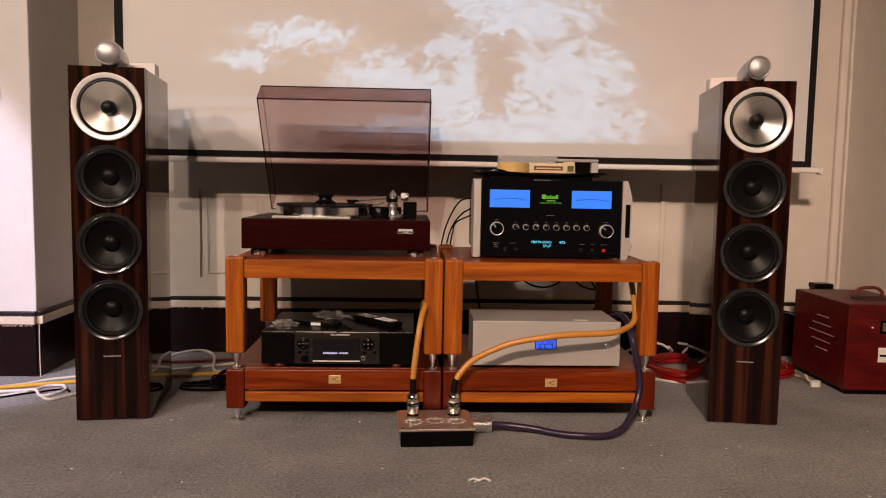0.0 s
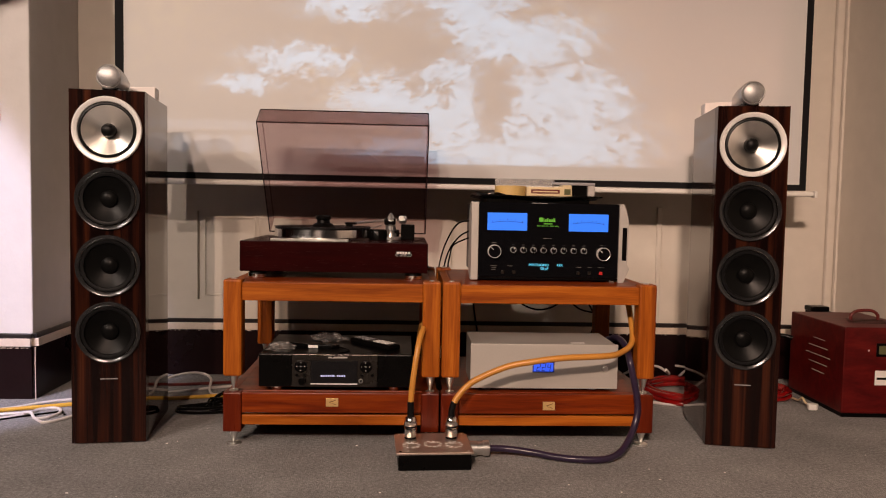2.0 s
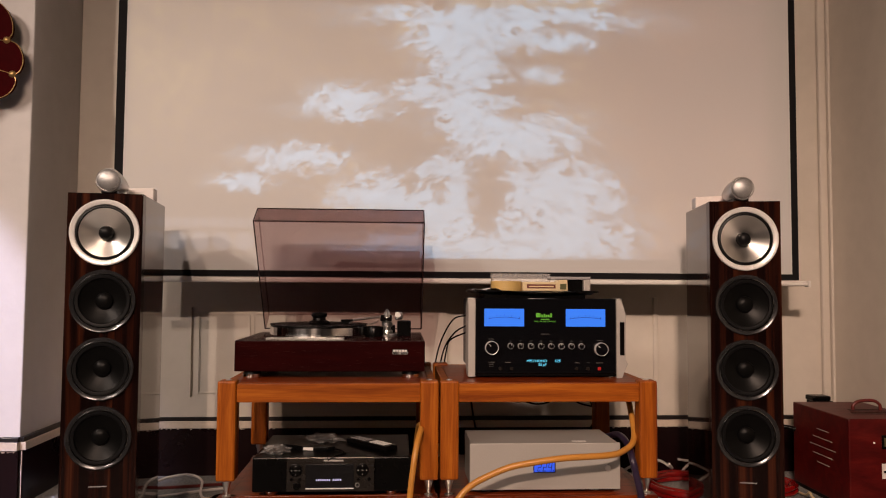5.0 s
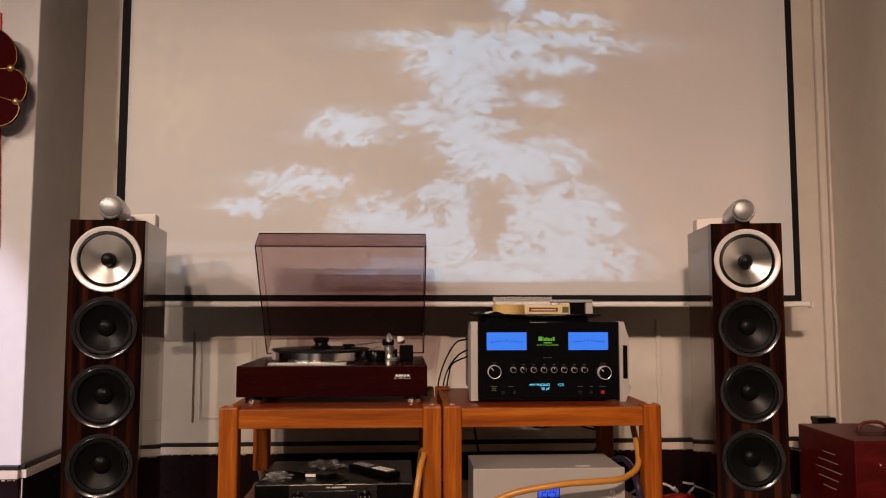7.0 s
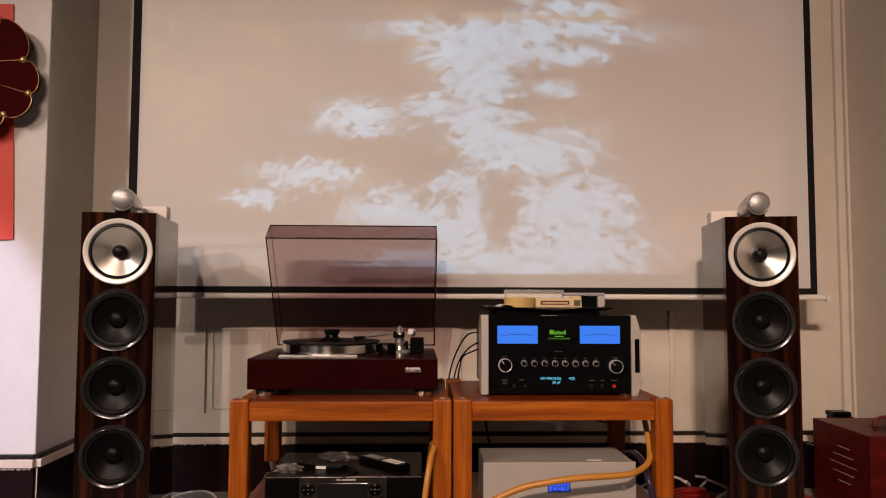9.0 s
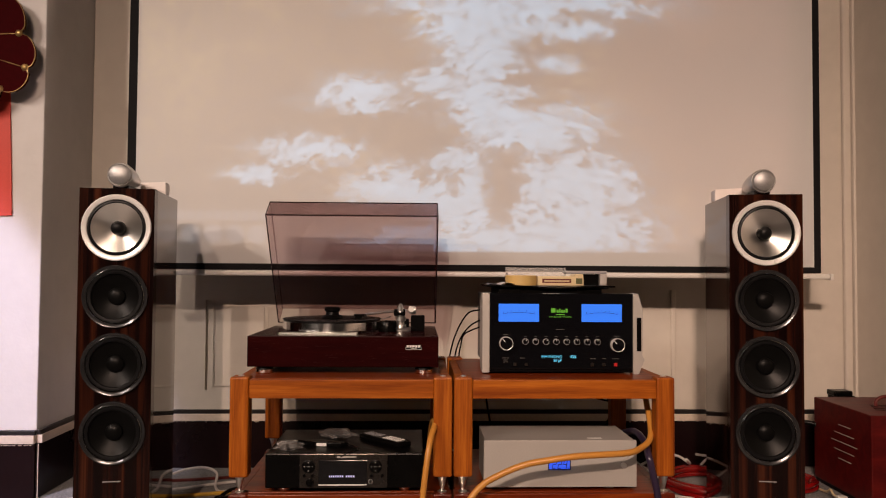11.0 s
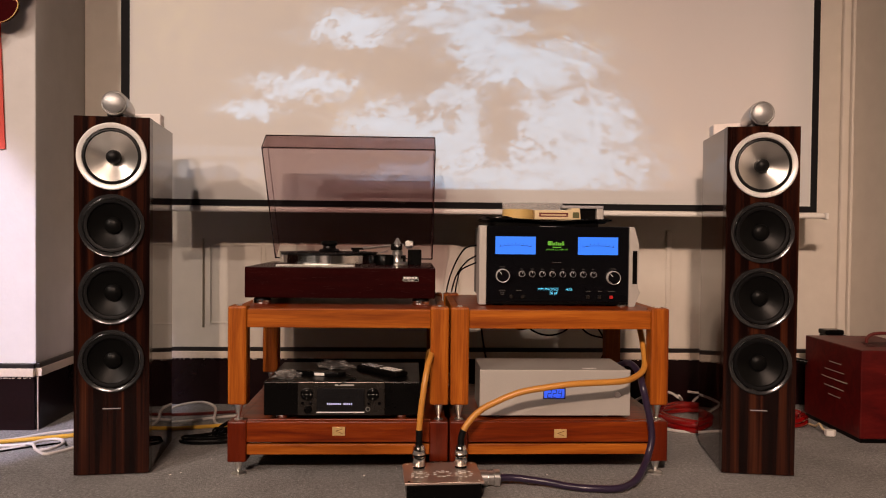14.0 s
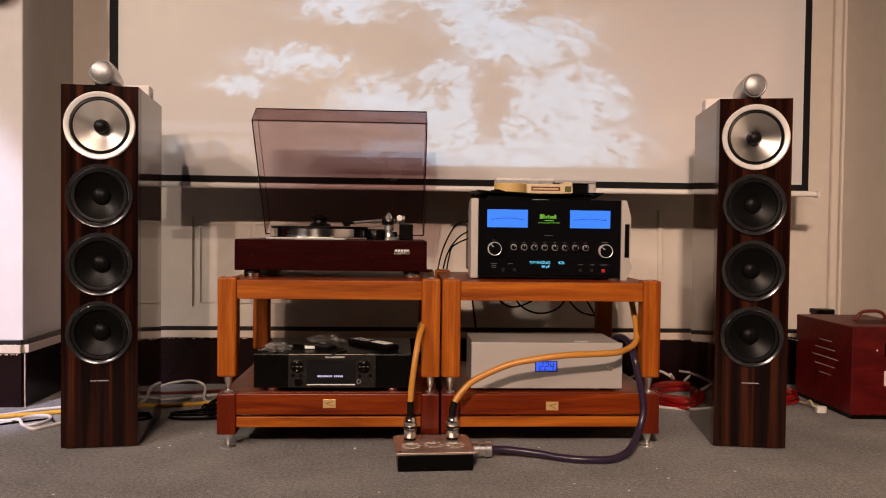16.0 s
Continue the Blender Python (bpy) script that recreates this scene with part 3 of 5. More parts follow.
structure("trim", box(RIGHT_X - 0.045, RIGHT_X - 0.012, WALL_Y - 0.022, WALL_Y, 0.232, TOP, 0.006), CREAM, "cream corner moulding")
structure("trim", box(RIGHT_X - 0.012, RIGHT_X, WALL_Y - 0.035, WALL_Y, 0.232, TOP, 0.004), CREAM, "cream corner moulding")

# ---- the projection screen ----
SX0, SX1, SZ0, SZ1 = -0.848, 1.660, 0.8125, 2.76
screen = thing("projection_screen", pose(0, SCREEN_Y, 0), "white pull-down projection screen with black borders and a white bottom bar", "screen")
part("fabric", box(SX0, SX1, -0.001, 0.001, SZ0, SZ1), SCREENWHITE, screen, "white matt fabric")
part("backing", box(SX0 - 0.031, SX1 + 0.026, 0.0012, 0.0022, SZ0 - 0.0225, SZ1), SCREENBLACK, screen, "black backing of the fabric")
for a, b, c, d in ((SX0 - 0.031, SX0, SZ0 - 0.0225, SZ1), (SX1, SX1 + 0.026, SZ0 - 0.0225, SZ1), (SX0, SX1, SZ0 - 0.0225, SZ0)):
    part("border", box(a, b, -0.001, 0.001, c, d), SCREENBLACK, screen, "black fabric border")
bar = part("bottom_bar", box(SX0 - 0.05, SX1 + 0.055, -0.013, 0.013, 0.768, 0.788, 0.007, segments=3), WHITEMETAL, screen, "white metal bar", True)
for x in (SX0 - 0.062, SX1 + 0.055):
    part("end_cap", box(x, x + 0.012, -0.015, 0.015, 0.764, 0.789, 0.004), WHITEMETAL, bar, smooth=True)
part("casing", box(SX0 - 0.09, SX1 + 0.09, -0.05, 0.05, SZ1, SZ1 + 0.11, 0.012), WHITEMETAL, screen, "white metal roller casing")
for x in (SX0 + 0.1, SX1 - 0.1):
    part("bracket", box(x - 0.02, x + 0.02, 0.05, WALL_Y - SCREEN_Y, SZ1 + 0.02, SZ1 + 0.09, 0.004), WHITEMETAL, screen)

# ---- loudspeakers ----
SPK_H, SPK_W, SPK_D = 1.016, 0.203, 0.33


def driver(parent, z, kind):
    if kind == "mid":
        ring = part("midrange_driver", lathe([(0.0945, 0.0), (0.0945, 0.006), (0.0925, 0.0078), (0.089, 0.0078), (0.0805, 0.0045), (0.079, 0.0015)], 56, "y", (0, 0, z)), RING_WHITE, parent, "pale silver trim ring", True)
        part("surround", lathe([(0.079, 0.002), (0.077, 0.005), (0.0725, 0.006), (0.070, 0.003), (0.070, 0.001)], 56, "y", (0, 0, z)), RUBBER, ring, "black rubber surround", True)
        cone = part("cone", lathe([(0.0705, 0.003), (0.068, 0.002), (0.045, -0.012), (0.020, -0.024)], 56, "y"), CONE_SILVER, ring, "spun silver cone", True)
        cone.location = (0, 0, z)
        part("bullet", lathe([(0.020, -0.024), (0.020, -0.012), (0.018, -0.004), (0.012, 0.001), (0.0, 0.003)], 32, "y", (0, 0, z)), RUBBER, ring, "black foam bullet", True)
        return
    ring = part("bass_driver", lathe([(0.0885, 0.0), (0.0885, 0.0065), (0.0875, 0.0075), (0.0855, 0.0072), (0.0775, 0.0025)], 56, "y", (0, 0, z)), RING_DARK, parent, "graphite trim ring", True)
    part("inner_ring", lathe([(0.0780, 0.0025), (0.0778, 0.0060), (0.0772, 0.0064), (0.0745, 0.0030)], 56, "y", (0, 0, z)), RING_BRIGHT, ring, "thin polished ring", True)
    part("surround", lathe([(0.0745, 0.003), (0.073, 0.007), (0.069, 0.0068), (0.065, 0.006), (0.0635, 0.001)], 56, "y", (0, 0, z)), RUBBER, ring, "black rubber surround", True)
    part("cone", lathe([(0.0640, 0.001), (0.058, -0.002), (0.040, -0.010), (0.024, -0.015)], 56, "y", (0, 0, z)), BLACKCONE, ring, "black woven cone", True)
    part("dust_cap", lathe([(0.0245, -0.015), (0.023, -0.009), (0.016, -0.004), (0.008, -0.002), (0.0, -0.0015)], 40, "y", (0, 0, z)), BLACKCONE, ring, "black dust cap", True)


def baffle():
    """The front board, with a round opening behind each driver."""
    bm = bmesh.new()
    half, thick = SPK_W / 2, 0.034
    spans = [(0.004, 0.235, None, 0), (0.235, 0.422, 0.326, 0.076), (0.422, 0.6135, 0.518, 0.076), (0.6135, 0.806, 0.709, 0.076), (0.806, SPK_H, 0.904, 0.080)]
    for z0, z1, zc, r in spans:
        if zc is None:
            bm.faces.new([bm.verts.new(p) for p in ((-half, 0, z0), (half, 0, z0), (half, 0, z1), (-half, 0, z1))])
            continue
        corners = [math.atan2(z - zc, x) % (2 * math.pi) for x in (-half, half) for z in (z0, z1)]
        turns = sorted([2 * math.pi * k / 48 for k in range(48)] + corners)
        rim, edge, deep = [], [], []
        for a in turns:
            c, q = math.cos(a), math.sin(a)
            reach = min(half / abs(c) if abs(c) > 1e-9 else 9, ((z1 - zc) if q > 0 else (zc - z0)) / abs(q) if abs(q) > 1e-9 else 9)
            rim.append(bm.verts.new((r * c, 0, zc + r * q)))
            edge.append(bm.verts.new((reach * c, 0, zc + reach * q)))
            deep.append(bm.verts.new((r * c, thick, zc + r * q)))
        for k in range(len(turns)):
            j = (k + 1) % len(turns)
            bm.faces.new((rim[k], edge[k], edge[j], rim[j]))
            bm.faces.new((rim[k], rim[j], deep[j], deep[k]))
    for x0, x1, z0, z1 in ((-half, -half, 0.004, SPK_H), (half, half, 0.004, SPK_H), (-half, half, 0.004, 0.004), (-half, half, SPK_H, SPK_H)):
        a = [(x0, 0, z0), (x1, 0, z1), (x1, thick, z1), (x0, thick, z0)]
        bm.faces.new([bm.verts.new(p) for p in a])
    bmesh.ops.remove_doubles(bm, verts=bm.verts, dist=0.0001)
    return bm


def loudspeaker(m, where):
    sp = thing("floor_loudspeaker", m, f"tall glossy striped ebony loudspeaker with four drivers {where}", "loudspeaker", "pair of floor loudspeakers")
    part("cabinet", box(-SPK_W / 2, SPK_W / 2, 0.034, SPK_D, 0.004, SPK_H, 0.0015), EBONY, sp, "glossy dark ebony veneer with red-brown stripes")
    part("baffle", baffle(), EBONY_FRONT, sp, "glossy veneered front board")
    part("plinth", box(-SPK_W / 2 + 0.01, SPK_W / 2 - 0.01, 0.012, SPK_D - 0.012, 0, 0.004), BLACKPLASTIC, sp)
    driver(sp, 0.904, "mid")
    for z in (0.709, 0.518, 0.326):
        driver(sp, z, "bass")
    part("badge", box(-0.024, 0.024, -0.0015, 0.0, 0.1892, 0.1917), GREYPLASTIC, sp, "thin silver nameplate strip")
    tw = part("tweeter", lathe([(0.0, 0.006), (0.018, 0.005), (0.028, 0.0), (0.0315, -0.008)], 40, "y", (0, 0.012, SPK_H + 0.041)), TWEETER_GREY, sp, "grey mesh tweeter grille", True)
    part("tweeter_body", lathe([(0.0315, -0.008), (0.0345, -0.006), (0.036, -0.012), (0.0345, -0.05), (0.029, -0.11), (0.020, -0.17), (0.009, -0.21), (0.0, -0.215)], 40, "y", (0, 0.012, SPK_H + 0.041)), TWEETER_BODY, tw, "tapered satin grey metal tube", True)
    part("tweeter_mount", box(-0.022, 0.022, 0.03, 0.15, SPK_H, SPK_H + 0.016, 0.005), RUBBER, sp)
    return sp


loudspeaker(pose(-0.675, 2.4355, 0, 0, 0, 7.0), "by the turntable")
loudspeaker(pose(1.186, 2.4165, 0, 0, 0, -9.8), "by the amplifier")


def top_card(m):
    card = thing("paper_card", m, "white folded paper card lying on a loudspeaker top", "card")
    bm = box(-0.075, 0.078, 0.0, 0.06, 0.0, 0.046, 0.004)
    for v in bm.verts:
        v.co.z += 0.004 * math.sin(30 * v.co.x) * (v.co.z > 0.03)
    part("sheet", bm, PAPER, card)


top_card(pose(-0.675, 2.4355, SPK_H, 0, 0, 7.0) @ pose(0.004, 0.24, 0.0))
top_card(pose(1.186, 2.4165, SPK_H, 0, 0, -9.8) @ pose(-0.014, 0.24, 0.0))

# ---- racks ----
RACK_D, POST = 0.55, 0.053


def rack(x0, x1, y0, label):
    w = x1 - x0
    r = thing("equipment_rack", pose(x0, y0, 0), label, "rack", "pair of equipment racks")
    for px in (0.0, w - POST):
        for py in (0.0, RACK_D - POST):
            cx, cy = px + POST / 2, py + POST / 2
            post = part("post", box(px, px + POST, py, py + POST, 0.205, 0.486, 0.006), RACKWOOD_Z, r, "honey-coloured wooden post")
            part("cap", lathe([(0.009, 0.484), (0.009, 0.4875), (0.005, 0.489), (0.0, 0.4892)], 24, "z", (cx, cy, 0)), CHROME, post, "small metal cap", True)
            part("spike", lathe([(0.0, 0.162), (0.004, 0.163), (0.013, 0.200), (0.014, 0.205), (0.0, 0.205)], 24, "z", (cx, cy, 0)), CHROME, post, "steel cone", True)
            block = part("block", box(px, px + POST, py, py + POST, 0.042, 0.158, 0.004), REDWOOD_Z, r, "dark red wooden block")
            part("cup", lathe([(0.013, 0.158), (0.013, 0.161), (0.006, 0.1625), (0.0, 0.1625)], 24, "z", (cx, cy, 0)), CHROME, block, "", True)
            part("foot", lathe([(0.0, 0.006), (0.004, 0.007), (0.012, 0.036), (0.013, 0.042), (0.0, 0.042)], 24, "z", (cx, cy, 0)), CHROME, block, "steel cone foot", True)
            part("foot_disc", lathe([(0.0, 0.0), (0.021, 0.0), (0.021, 0.004), (0.013, 0.006), (0.0, 0.0065)], 28, "z", (cx, cy, 0)), CHROME, block, "steel floor disc", True)
    a, b, c, d = POST, w - POST, POST, RACK_D - POST
    part("front_beam", box(a, b, 0.006, 0.030, 0.425, 0.478, 0.002), RACKWOOD_X, r, "honey-coloured wooden beam")
    part("back_beam", box(a, b, RACK_D - 0.030, RACK_D - 0.006, 0.425, 0.478, 0.002), RACKWOOD_X, r)
    for x in (0.006, w - 0.030):
        part("side_beam", box(x, x + 0.024, c, d, 0.425, 0.478, 0.002), RACKWOOD_X, r)
    part("top_board", box(0.030, w - 0.030, 0.030, RACK_D - 0.030, 0.455, 0.4785, 0.002), REDWOOD_X, r, "red-stained wooden shelf board")
    front = part("lower_front_beam", box(a, b, 0.004, 0.028, 0.098, 0.157, 0.002), REDWOOD_X, r, "red-stained wooden beam")
    part("lower_rail", box(a, b, 0.006, 0.026, 0.062, 0.0915, 0.002), RACKWOOD_X, r, "honey-coloured lower rail")
    part("lower_back_beam", box(a, b, RACK_D - 0.028, RACK_D - 0.004, 0.062, 0.157, 0.002), REDWOOD_X, r)
    for x in (0.006, w - 0.030):
        part("lower_side_beam", box(x, x + 0.024, c, d, 0.062, 0.157, 0.002), REDWOOD_X, r)
    part("lower_board", box(0.030, w - 0.030, 0.028, RACK_D - 0.028, 0.135, 0.158, 0.002), REDWOOD_X, r, "red-stained wooden shelf board")
    return r, front


RACK_Y = 2.415
left_rack, left_front = rack(-0.346, 0.280, RACK_Y, "two-shelf honey and red wooden rack holding the turntable")
right_rack, right_front = rack(0.285, 0.918, RACK_Y, "two-shelf honey and red wooden rack holding the amplifier")


def rack_badge(parent, x, z):
    plate = part("nameplate", box(x - 0.018, x + 0.018, 0.002, 0.004, z - 0.0125, z + 0.0125, 0.0006), BRASS, parent, "small square brass plate")
    mark = prism([(x - 0.010, z + 0.001), (x + 0.011, z + 0.008), (x + 0.011, z + 0.006), (x - 0.005, z), (x + 0.011, z - 0.006), (x + 0.011, z - 0.008)], 0.0008, "y", 0.0014)
    part("mark", mark, INK_BROWN, plate)


INK_BROWN = material("brown_mark", (0.25, 0.12, 0.03), 0.5)
rack_badge(left_front, 0.314, 0.130)
rack_badge(right_front, 0.320, 0.123)

# ---- turntable ----
TX0, TX1, TY0, TY1, TZ0, TZ1 = -0.325, 0.243, 2.53, 2.965, 0.500, 0.592
tt = thing("turntable", pose(0, 0, 0.4785), "dark red lacquered turntable with a silver platter and raised smoked lid", "turntable")
Z0 = -0.4785
part("plinth", box(TX0, TX1, TY0, TY1, TZ0 + Z0, TZ1 + Z0, 0.003), PLINTHWOOD, tt, "dark red lacquered wooden plinth")
for x in (-0.278, 0.199):
    for y in (2.563, 2.92):
        part("foot", lathe([(0.0, 0.0), (0.025, 0.0), (0.027, 0.002), (0.027, 0.0125), (0.0, 0.0125)], 36, "z", (x, y, 0)), POLISHED, tt, "turned steel foot", True)
        part("foot_collar", lathe([(0.0, 0.0125), (0.0265, 0.0125), (0.0255, 0.0165), (0.021, 0.0215), (0.0, 0.0215)], 36, "z", (x, y, 0)), RUBBER, tt, "black rubber collar", True)
PCX, PCY = -0.098, 2.742
part("deck_plate", box(-0.240, -0.003, 2.566, 2.60, TZ1 + Z0, TZ1 + Z0 + 0.006, 0.001), CHROME, tt, "bright metal plate under the platter")
platter = part("platter", lathe([(0.0, 0.598), (0.155, 0.598), (0.1575, 0.600), (0.1575, 0.6245), (0.155, 0.627), (0.0, 0.627)], 96), PLATTER, tt, "polished silver platter", True)
platter.location = (PCX, PCY, Z0)
part("hub", lathe([(0.03, 0.592), (0.03, 0.598), (0.0, 0.598)], 24, "z"), BLACKMETAL, platter)
part("mat", lathe([(0.0, 0.627), (0.155, 0.627), (0.155, 0.630), (0.0, 0.630)], 96, "z"), RUBBER, platter, "black rubber mat", True)
part("record", lathe([(0.0, 0.630), (0.1585, 0.6305), (0.1590, 0.632), (0.157, 0.633), (0.05, 0.6325), (0.0, 0.6325)], 96, "z", (PCX, PCY, Z0)), VINYL, tt, "black vinyl record", True)
part("record_weight", lathe([(0.0, 0.6325), (0.034, 0.6325), (0.035, 0.636), (0.031, 0.641), (0.022, 0.644), (0.020, 0.652), (0.026, 0.658), (0.026, 0.665), (0.022, 0.669), (0.0, 0.669)], 40, "z", (PCX, PCY, Z0)), BLACKMETAL, tt, "black waisted record weight", True)
part("pulley_cover", lathe([(0.0, 0.592), (0.030, 0.592), (0.030, 0.622), (0.027, 0.626), (0.0, 0.626)], 36, "z", (0.083, 2.72, Z0)), BLACKPLASTIC, tt, "black motor pulley cover", True)
AX, AY = 0.1235, 2.765
part("arm_base", lathe([(0.0, 0.592), (0.042, 0.592), (0.042, 0.596), (0.034, 0.600), (0.020, 0.601), (0.018, 0.612), (0.0, 0.612)], 36, "z", (AX, AY, Z0)), CHROME, tt, "steel tonearm base", True)
pillar = part("arm_pillar", lathe([(0.0, 0.600), (0.012, 0.600), (0.012, 0.622), (0.018, 0.624), (0.018, 0.636), (0.011, 0.640), (0.011, 0.650), (0.016, 0.656), (0.010, 0.668), (0.004, 0.679), (0.0, 0.681)], 28, "z", (AX, AY, Z0)), CHROME, tt, "bright steel arm pillar", True)
part("yoke", box(AX - 0.022, AX + 0.016, AY - 0.012, AY + 0.012, 0.640 + Z0, 0.662 + Z0, 0.004), BLACKMETAL, pillar)
part("arm_tube", tube([(AX + 0.02, AY + 0.002, 0.657 + Z0), (AX - 0.02, AY - 0.004, 0.655 + Z0), (0.05, 2.745, 0.650 + Z0), (0.01, 2.715, 0.646 + Z0)], 0.0042, 8, 10), CHROME, tt, "thin steel arm tube", True)
part("counterweight", lathe([(0.0, -0.012), (0.0125, -0.011), (0.013, 0.010), (0.010, 0.014), (0.0, 0.014)], 28, "x", (AX + 0.038, AY, 0.6585 + Z0)), CHROME, tt, "steel counterweight", True)
part("thread_weight", lathe([(0.0, 0.004), (0.009, 0.003), (0.010, 0.0), (0.009, -0.004), (0.0, -0.005)], 24, "y", (AX + 0.036, AY - 0.035, 0.663 + Z0)), WHITEMETAL, tt, "", True)
part("headshell", prism([(0.016, 2.722), (0.010, 2.700), (-0.022, 2.694), (-0.026, 2.712), (-0.004, 2.728)], 0.007, "z", 0.641 + Z0, 0.001), BLACKMETAL, tt, "black headshell")
part("cartridge", box(-0.020, 0.002, 2.700, 2.716, 0.634 + Z0, 0.642 + Z0, 0.001), BLACKPLASTIC, tt)
part("lift_lever", tube([(AX - 0.03, AY - 0.02, 0.640 + Z0), (AX - 0.045, AY - 0.03, 0.634 + Z0), (AX - 0.062, AY - 0.035, 0.630 + Z0)], 0.002, 6, 8), CHROME, tt, "", True)
part("arm_rest_box", box(0.158, 0.203, 2.725, 2.765, 0.592 + Z0, 0.643 + Z0, 0.003), BLACKPLASTIC, tt, "black control box")
part("nameplate", box(0.145, 0.192, TY0 - 0.0015, TY0, 0.5525 + Z0, 0.5665 + Z0, 0.0004), BLACKPLASTIC, tt, "small silver-lettered nameplate")
bm = bmesh.new()
for k in range(5):
    box(0.1475 + k * 0.0086, 0.1475 + k * 0.0086 + 0.0066, TY0 - 0.0023, TY0 - 0.0015, 0.5598 + Z0, 0.5655 + Z0, 0, bm)
for a, b, c, d in ((0.145, 0.192, 0.5525, 0.5532), (0.145, 0.192, 0.5582, 0.5588), (0.145, 0.1457, 0.5532, 0.5582), (0.1913, 0.192, 0.5532, 0.5582), (0.160, 0.178, 0.5552, 0.5562)):
    box(a, b, TY0 - 0.0023, TY0 - 0.0015, c + Z0, d + Z0, 0, bm)
part("nameplate_bars", bm, WHITEINK, tt)

# the lid stands open on its rear hinges
RIM_B, RIM_T = Vector((2.930, 0.606)), Vector((2.684, 0.964))
UPR = (RIM_T - RIM_B).normalized()
OUT = Vector((UPR.y, -UPR.x))
LIDH = 0.083
LX0, LX1 = -0.307, 0.243
lid = part("lid", prism([tuple(p + Vector((0, Z0))) for p in (RIM_B + OUT * LIDH, RIM_T + OUT * LIDH, RIM_T + OUT * (LIDH - 0.004), RIM_B + OUT * (LIDH - 0.004))], LX1 - LX0, "x", LX0), ACRYLIC, tt, "smoked clear acrylic lid, raised")
side = [tuple(p + Vector((0, Z0))) for p in (RIM_B, RIM_T, RIM_T + OUT * (LIDH - 0.004), RIM_B + OUT * (LIDH - 0.004))]
part("side_panel", prism(side, 0.004, "x", LX0), ACRYLIC, lid)
part("side_panel", prism(side, 0.004, "x", LX1 - 0.004), ACRYLIC, lid)
part("front_panel", prism([tuple(p + Vector((0, Z0))) for p in (RIM_T, RIM_T - UPR * 0.004, RIM_T - UPR * 0.004 + OUT * (LIDH - 0.004), RIM_T + OUT * (LIDH - 0.004))], LX1 - LX0 - 0.008, "x", LX0 + 0.004), ACRYLIC, lid)


def lid_edge(a, b):
    part("edge", tube([a, (Vector(a) + Vector(b)) / 2, b], 0.0021, 1, 6), ACRYLIC_EDGE, lid)


def lp(x, p):
    return Vector((x, p.x, p.y + Z0))


for x in (LX0, LX1):
    lid_edge(lp(x, RIM_B), lp(x, RIM_T))
    lid_edge(lp(x, RIM_T), lp(x, RIM_T + OUT * LIDH))
for p in (RIM_B, RIM_T, RIM_T + OUT * LIDH):
    lid_edge(lp(LX0, p), lp(LX1, p))
for x in (-0.2, 0.13):
    part("hinge", box(x - 0.02, x + 0.02, 2.925, 2.972, TZ1 + Z0, 0.618 + Z0, 0.003), BLACKMETAL, tt, "black lid hinge")

# ---- amplifier ----
AMPX0, AMPX1, AMPY, AMPZ0, AMPZ1 = 0.399, 0.835, 2.55, 0.492, 0.722
amp = thing("amplifier", pose(0, 0, 0.4785), "black glass-fronted amplifier with two blue meters and silver end plates", "amplifier")
A0 = -0.4785
part("body", box(AMPX0 - 0.004, AMPX1 + 0.004, AMPY + 0.012, 2.955, 0.490 + A0, 0.716 + A0, 0.003), BLACKMETAL, amp, "black steel body")
face = part("front_panel", box(AMPX0, AMPX1, AMPY, AMPY + 0.011, AMPZ0 + A0, AMPZ1 + A0, 0.0015), BLACKGLASS, amp, "glossy black glass front")
part("bottom_strip", box(AMPX0 - 0.002, AMPX1 + 0.002, AMPY + 0.004, AMPY + 0.02, 0.4835 + A0, 0.4905 + A0, 0.001), BLACKMETAL, amp)
for x in (0.44, 0.795):
    for y in (2.60, 2.90):
        part("foot", lathe([(0.0, 0.0), (0.018, 0.0), (0.018, 0.012), (0.0, 0.012)], 24, "z", (x, y, 0)), RUBBER, amp, "", True)
# silver end plates, angled outwards
lplate = [(2.546, 0.482), (2.546, 0.7225), (2.60, 0.7225), (2.64, 0.690), (2.64, 0.520), (2.60, 0.482)]
part("end_plate", prism([(p, q + A0) for p, q in lplate], 0.0225, "x", 0.3755, 0.002), SILVER, amp, "satin silver end plate")
bm = prism([(0.836, 0.4775 + A0), (0.836, 0.7225 + A0), (0.851, 0.7225 + A0), (0.866, 0.672 + A0), (0.864, 0.535 + A0), (0.871, 0.522 + A0), (0.853, 0.4775 + A0)], 0.045, "y", 2.546, 0.0015)
rplate = part("end_plate", bm, SILVER, amp, "satin silver end plate")
# no hollow is cut: a black strip stands for the recess's shade
part("recess", box(0.846, 0.860, 2.5435, 2.5455, 0.548 + A0, 0.650 + A0, 0.0008), BLACKMETAL, rplate, "black strip painting the shade of the grip recess")
part("top_lip", box(0.56, 0.61, AMPY - 0.001, AMPY, 0.7265 + A0 - 0.006, 0.7275 + A0 - 0.006), PALEINK, amp)
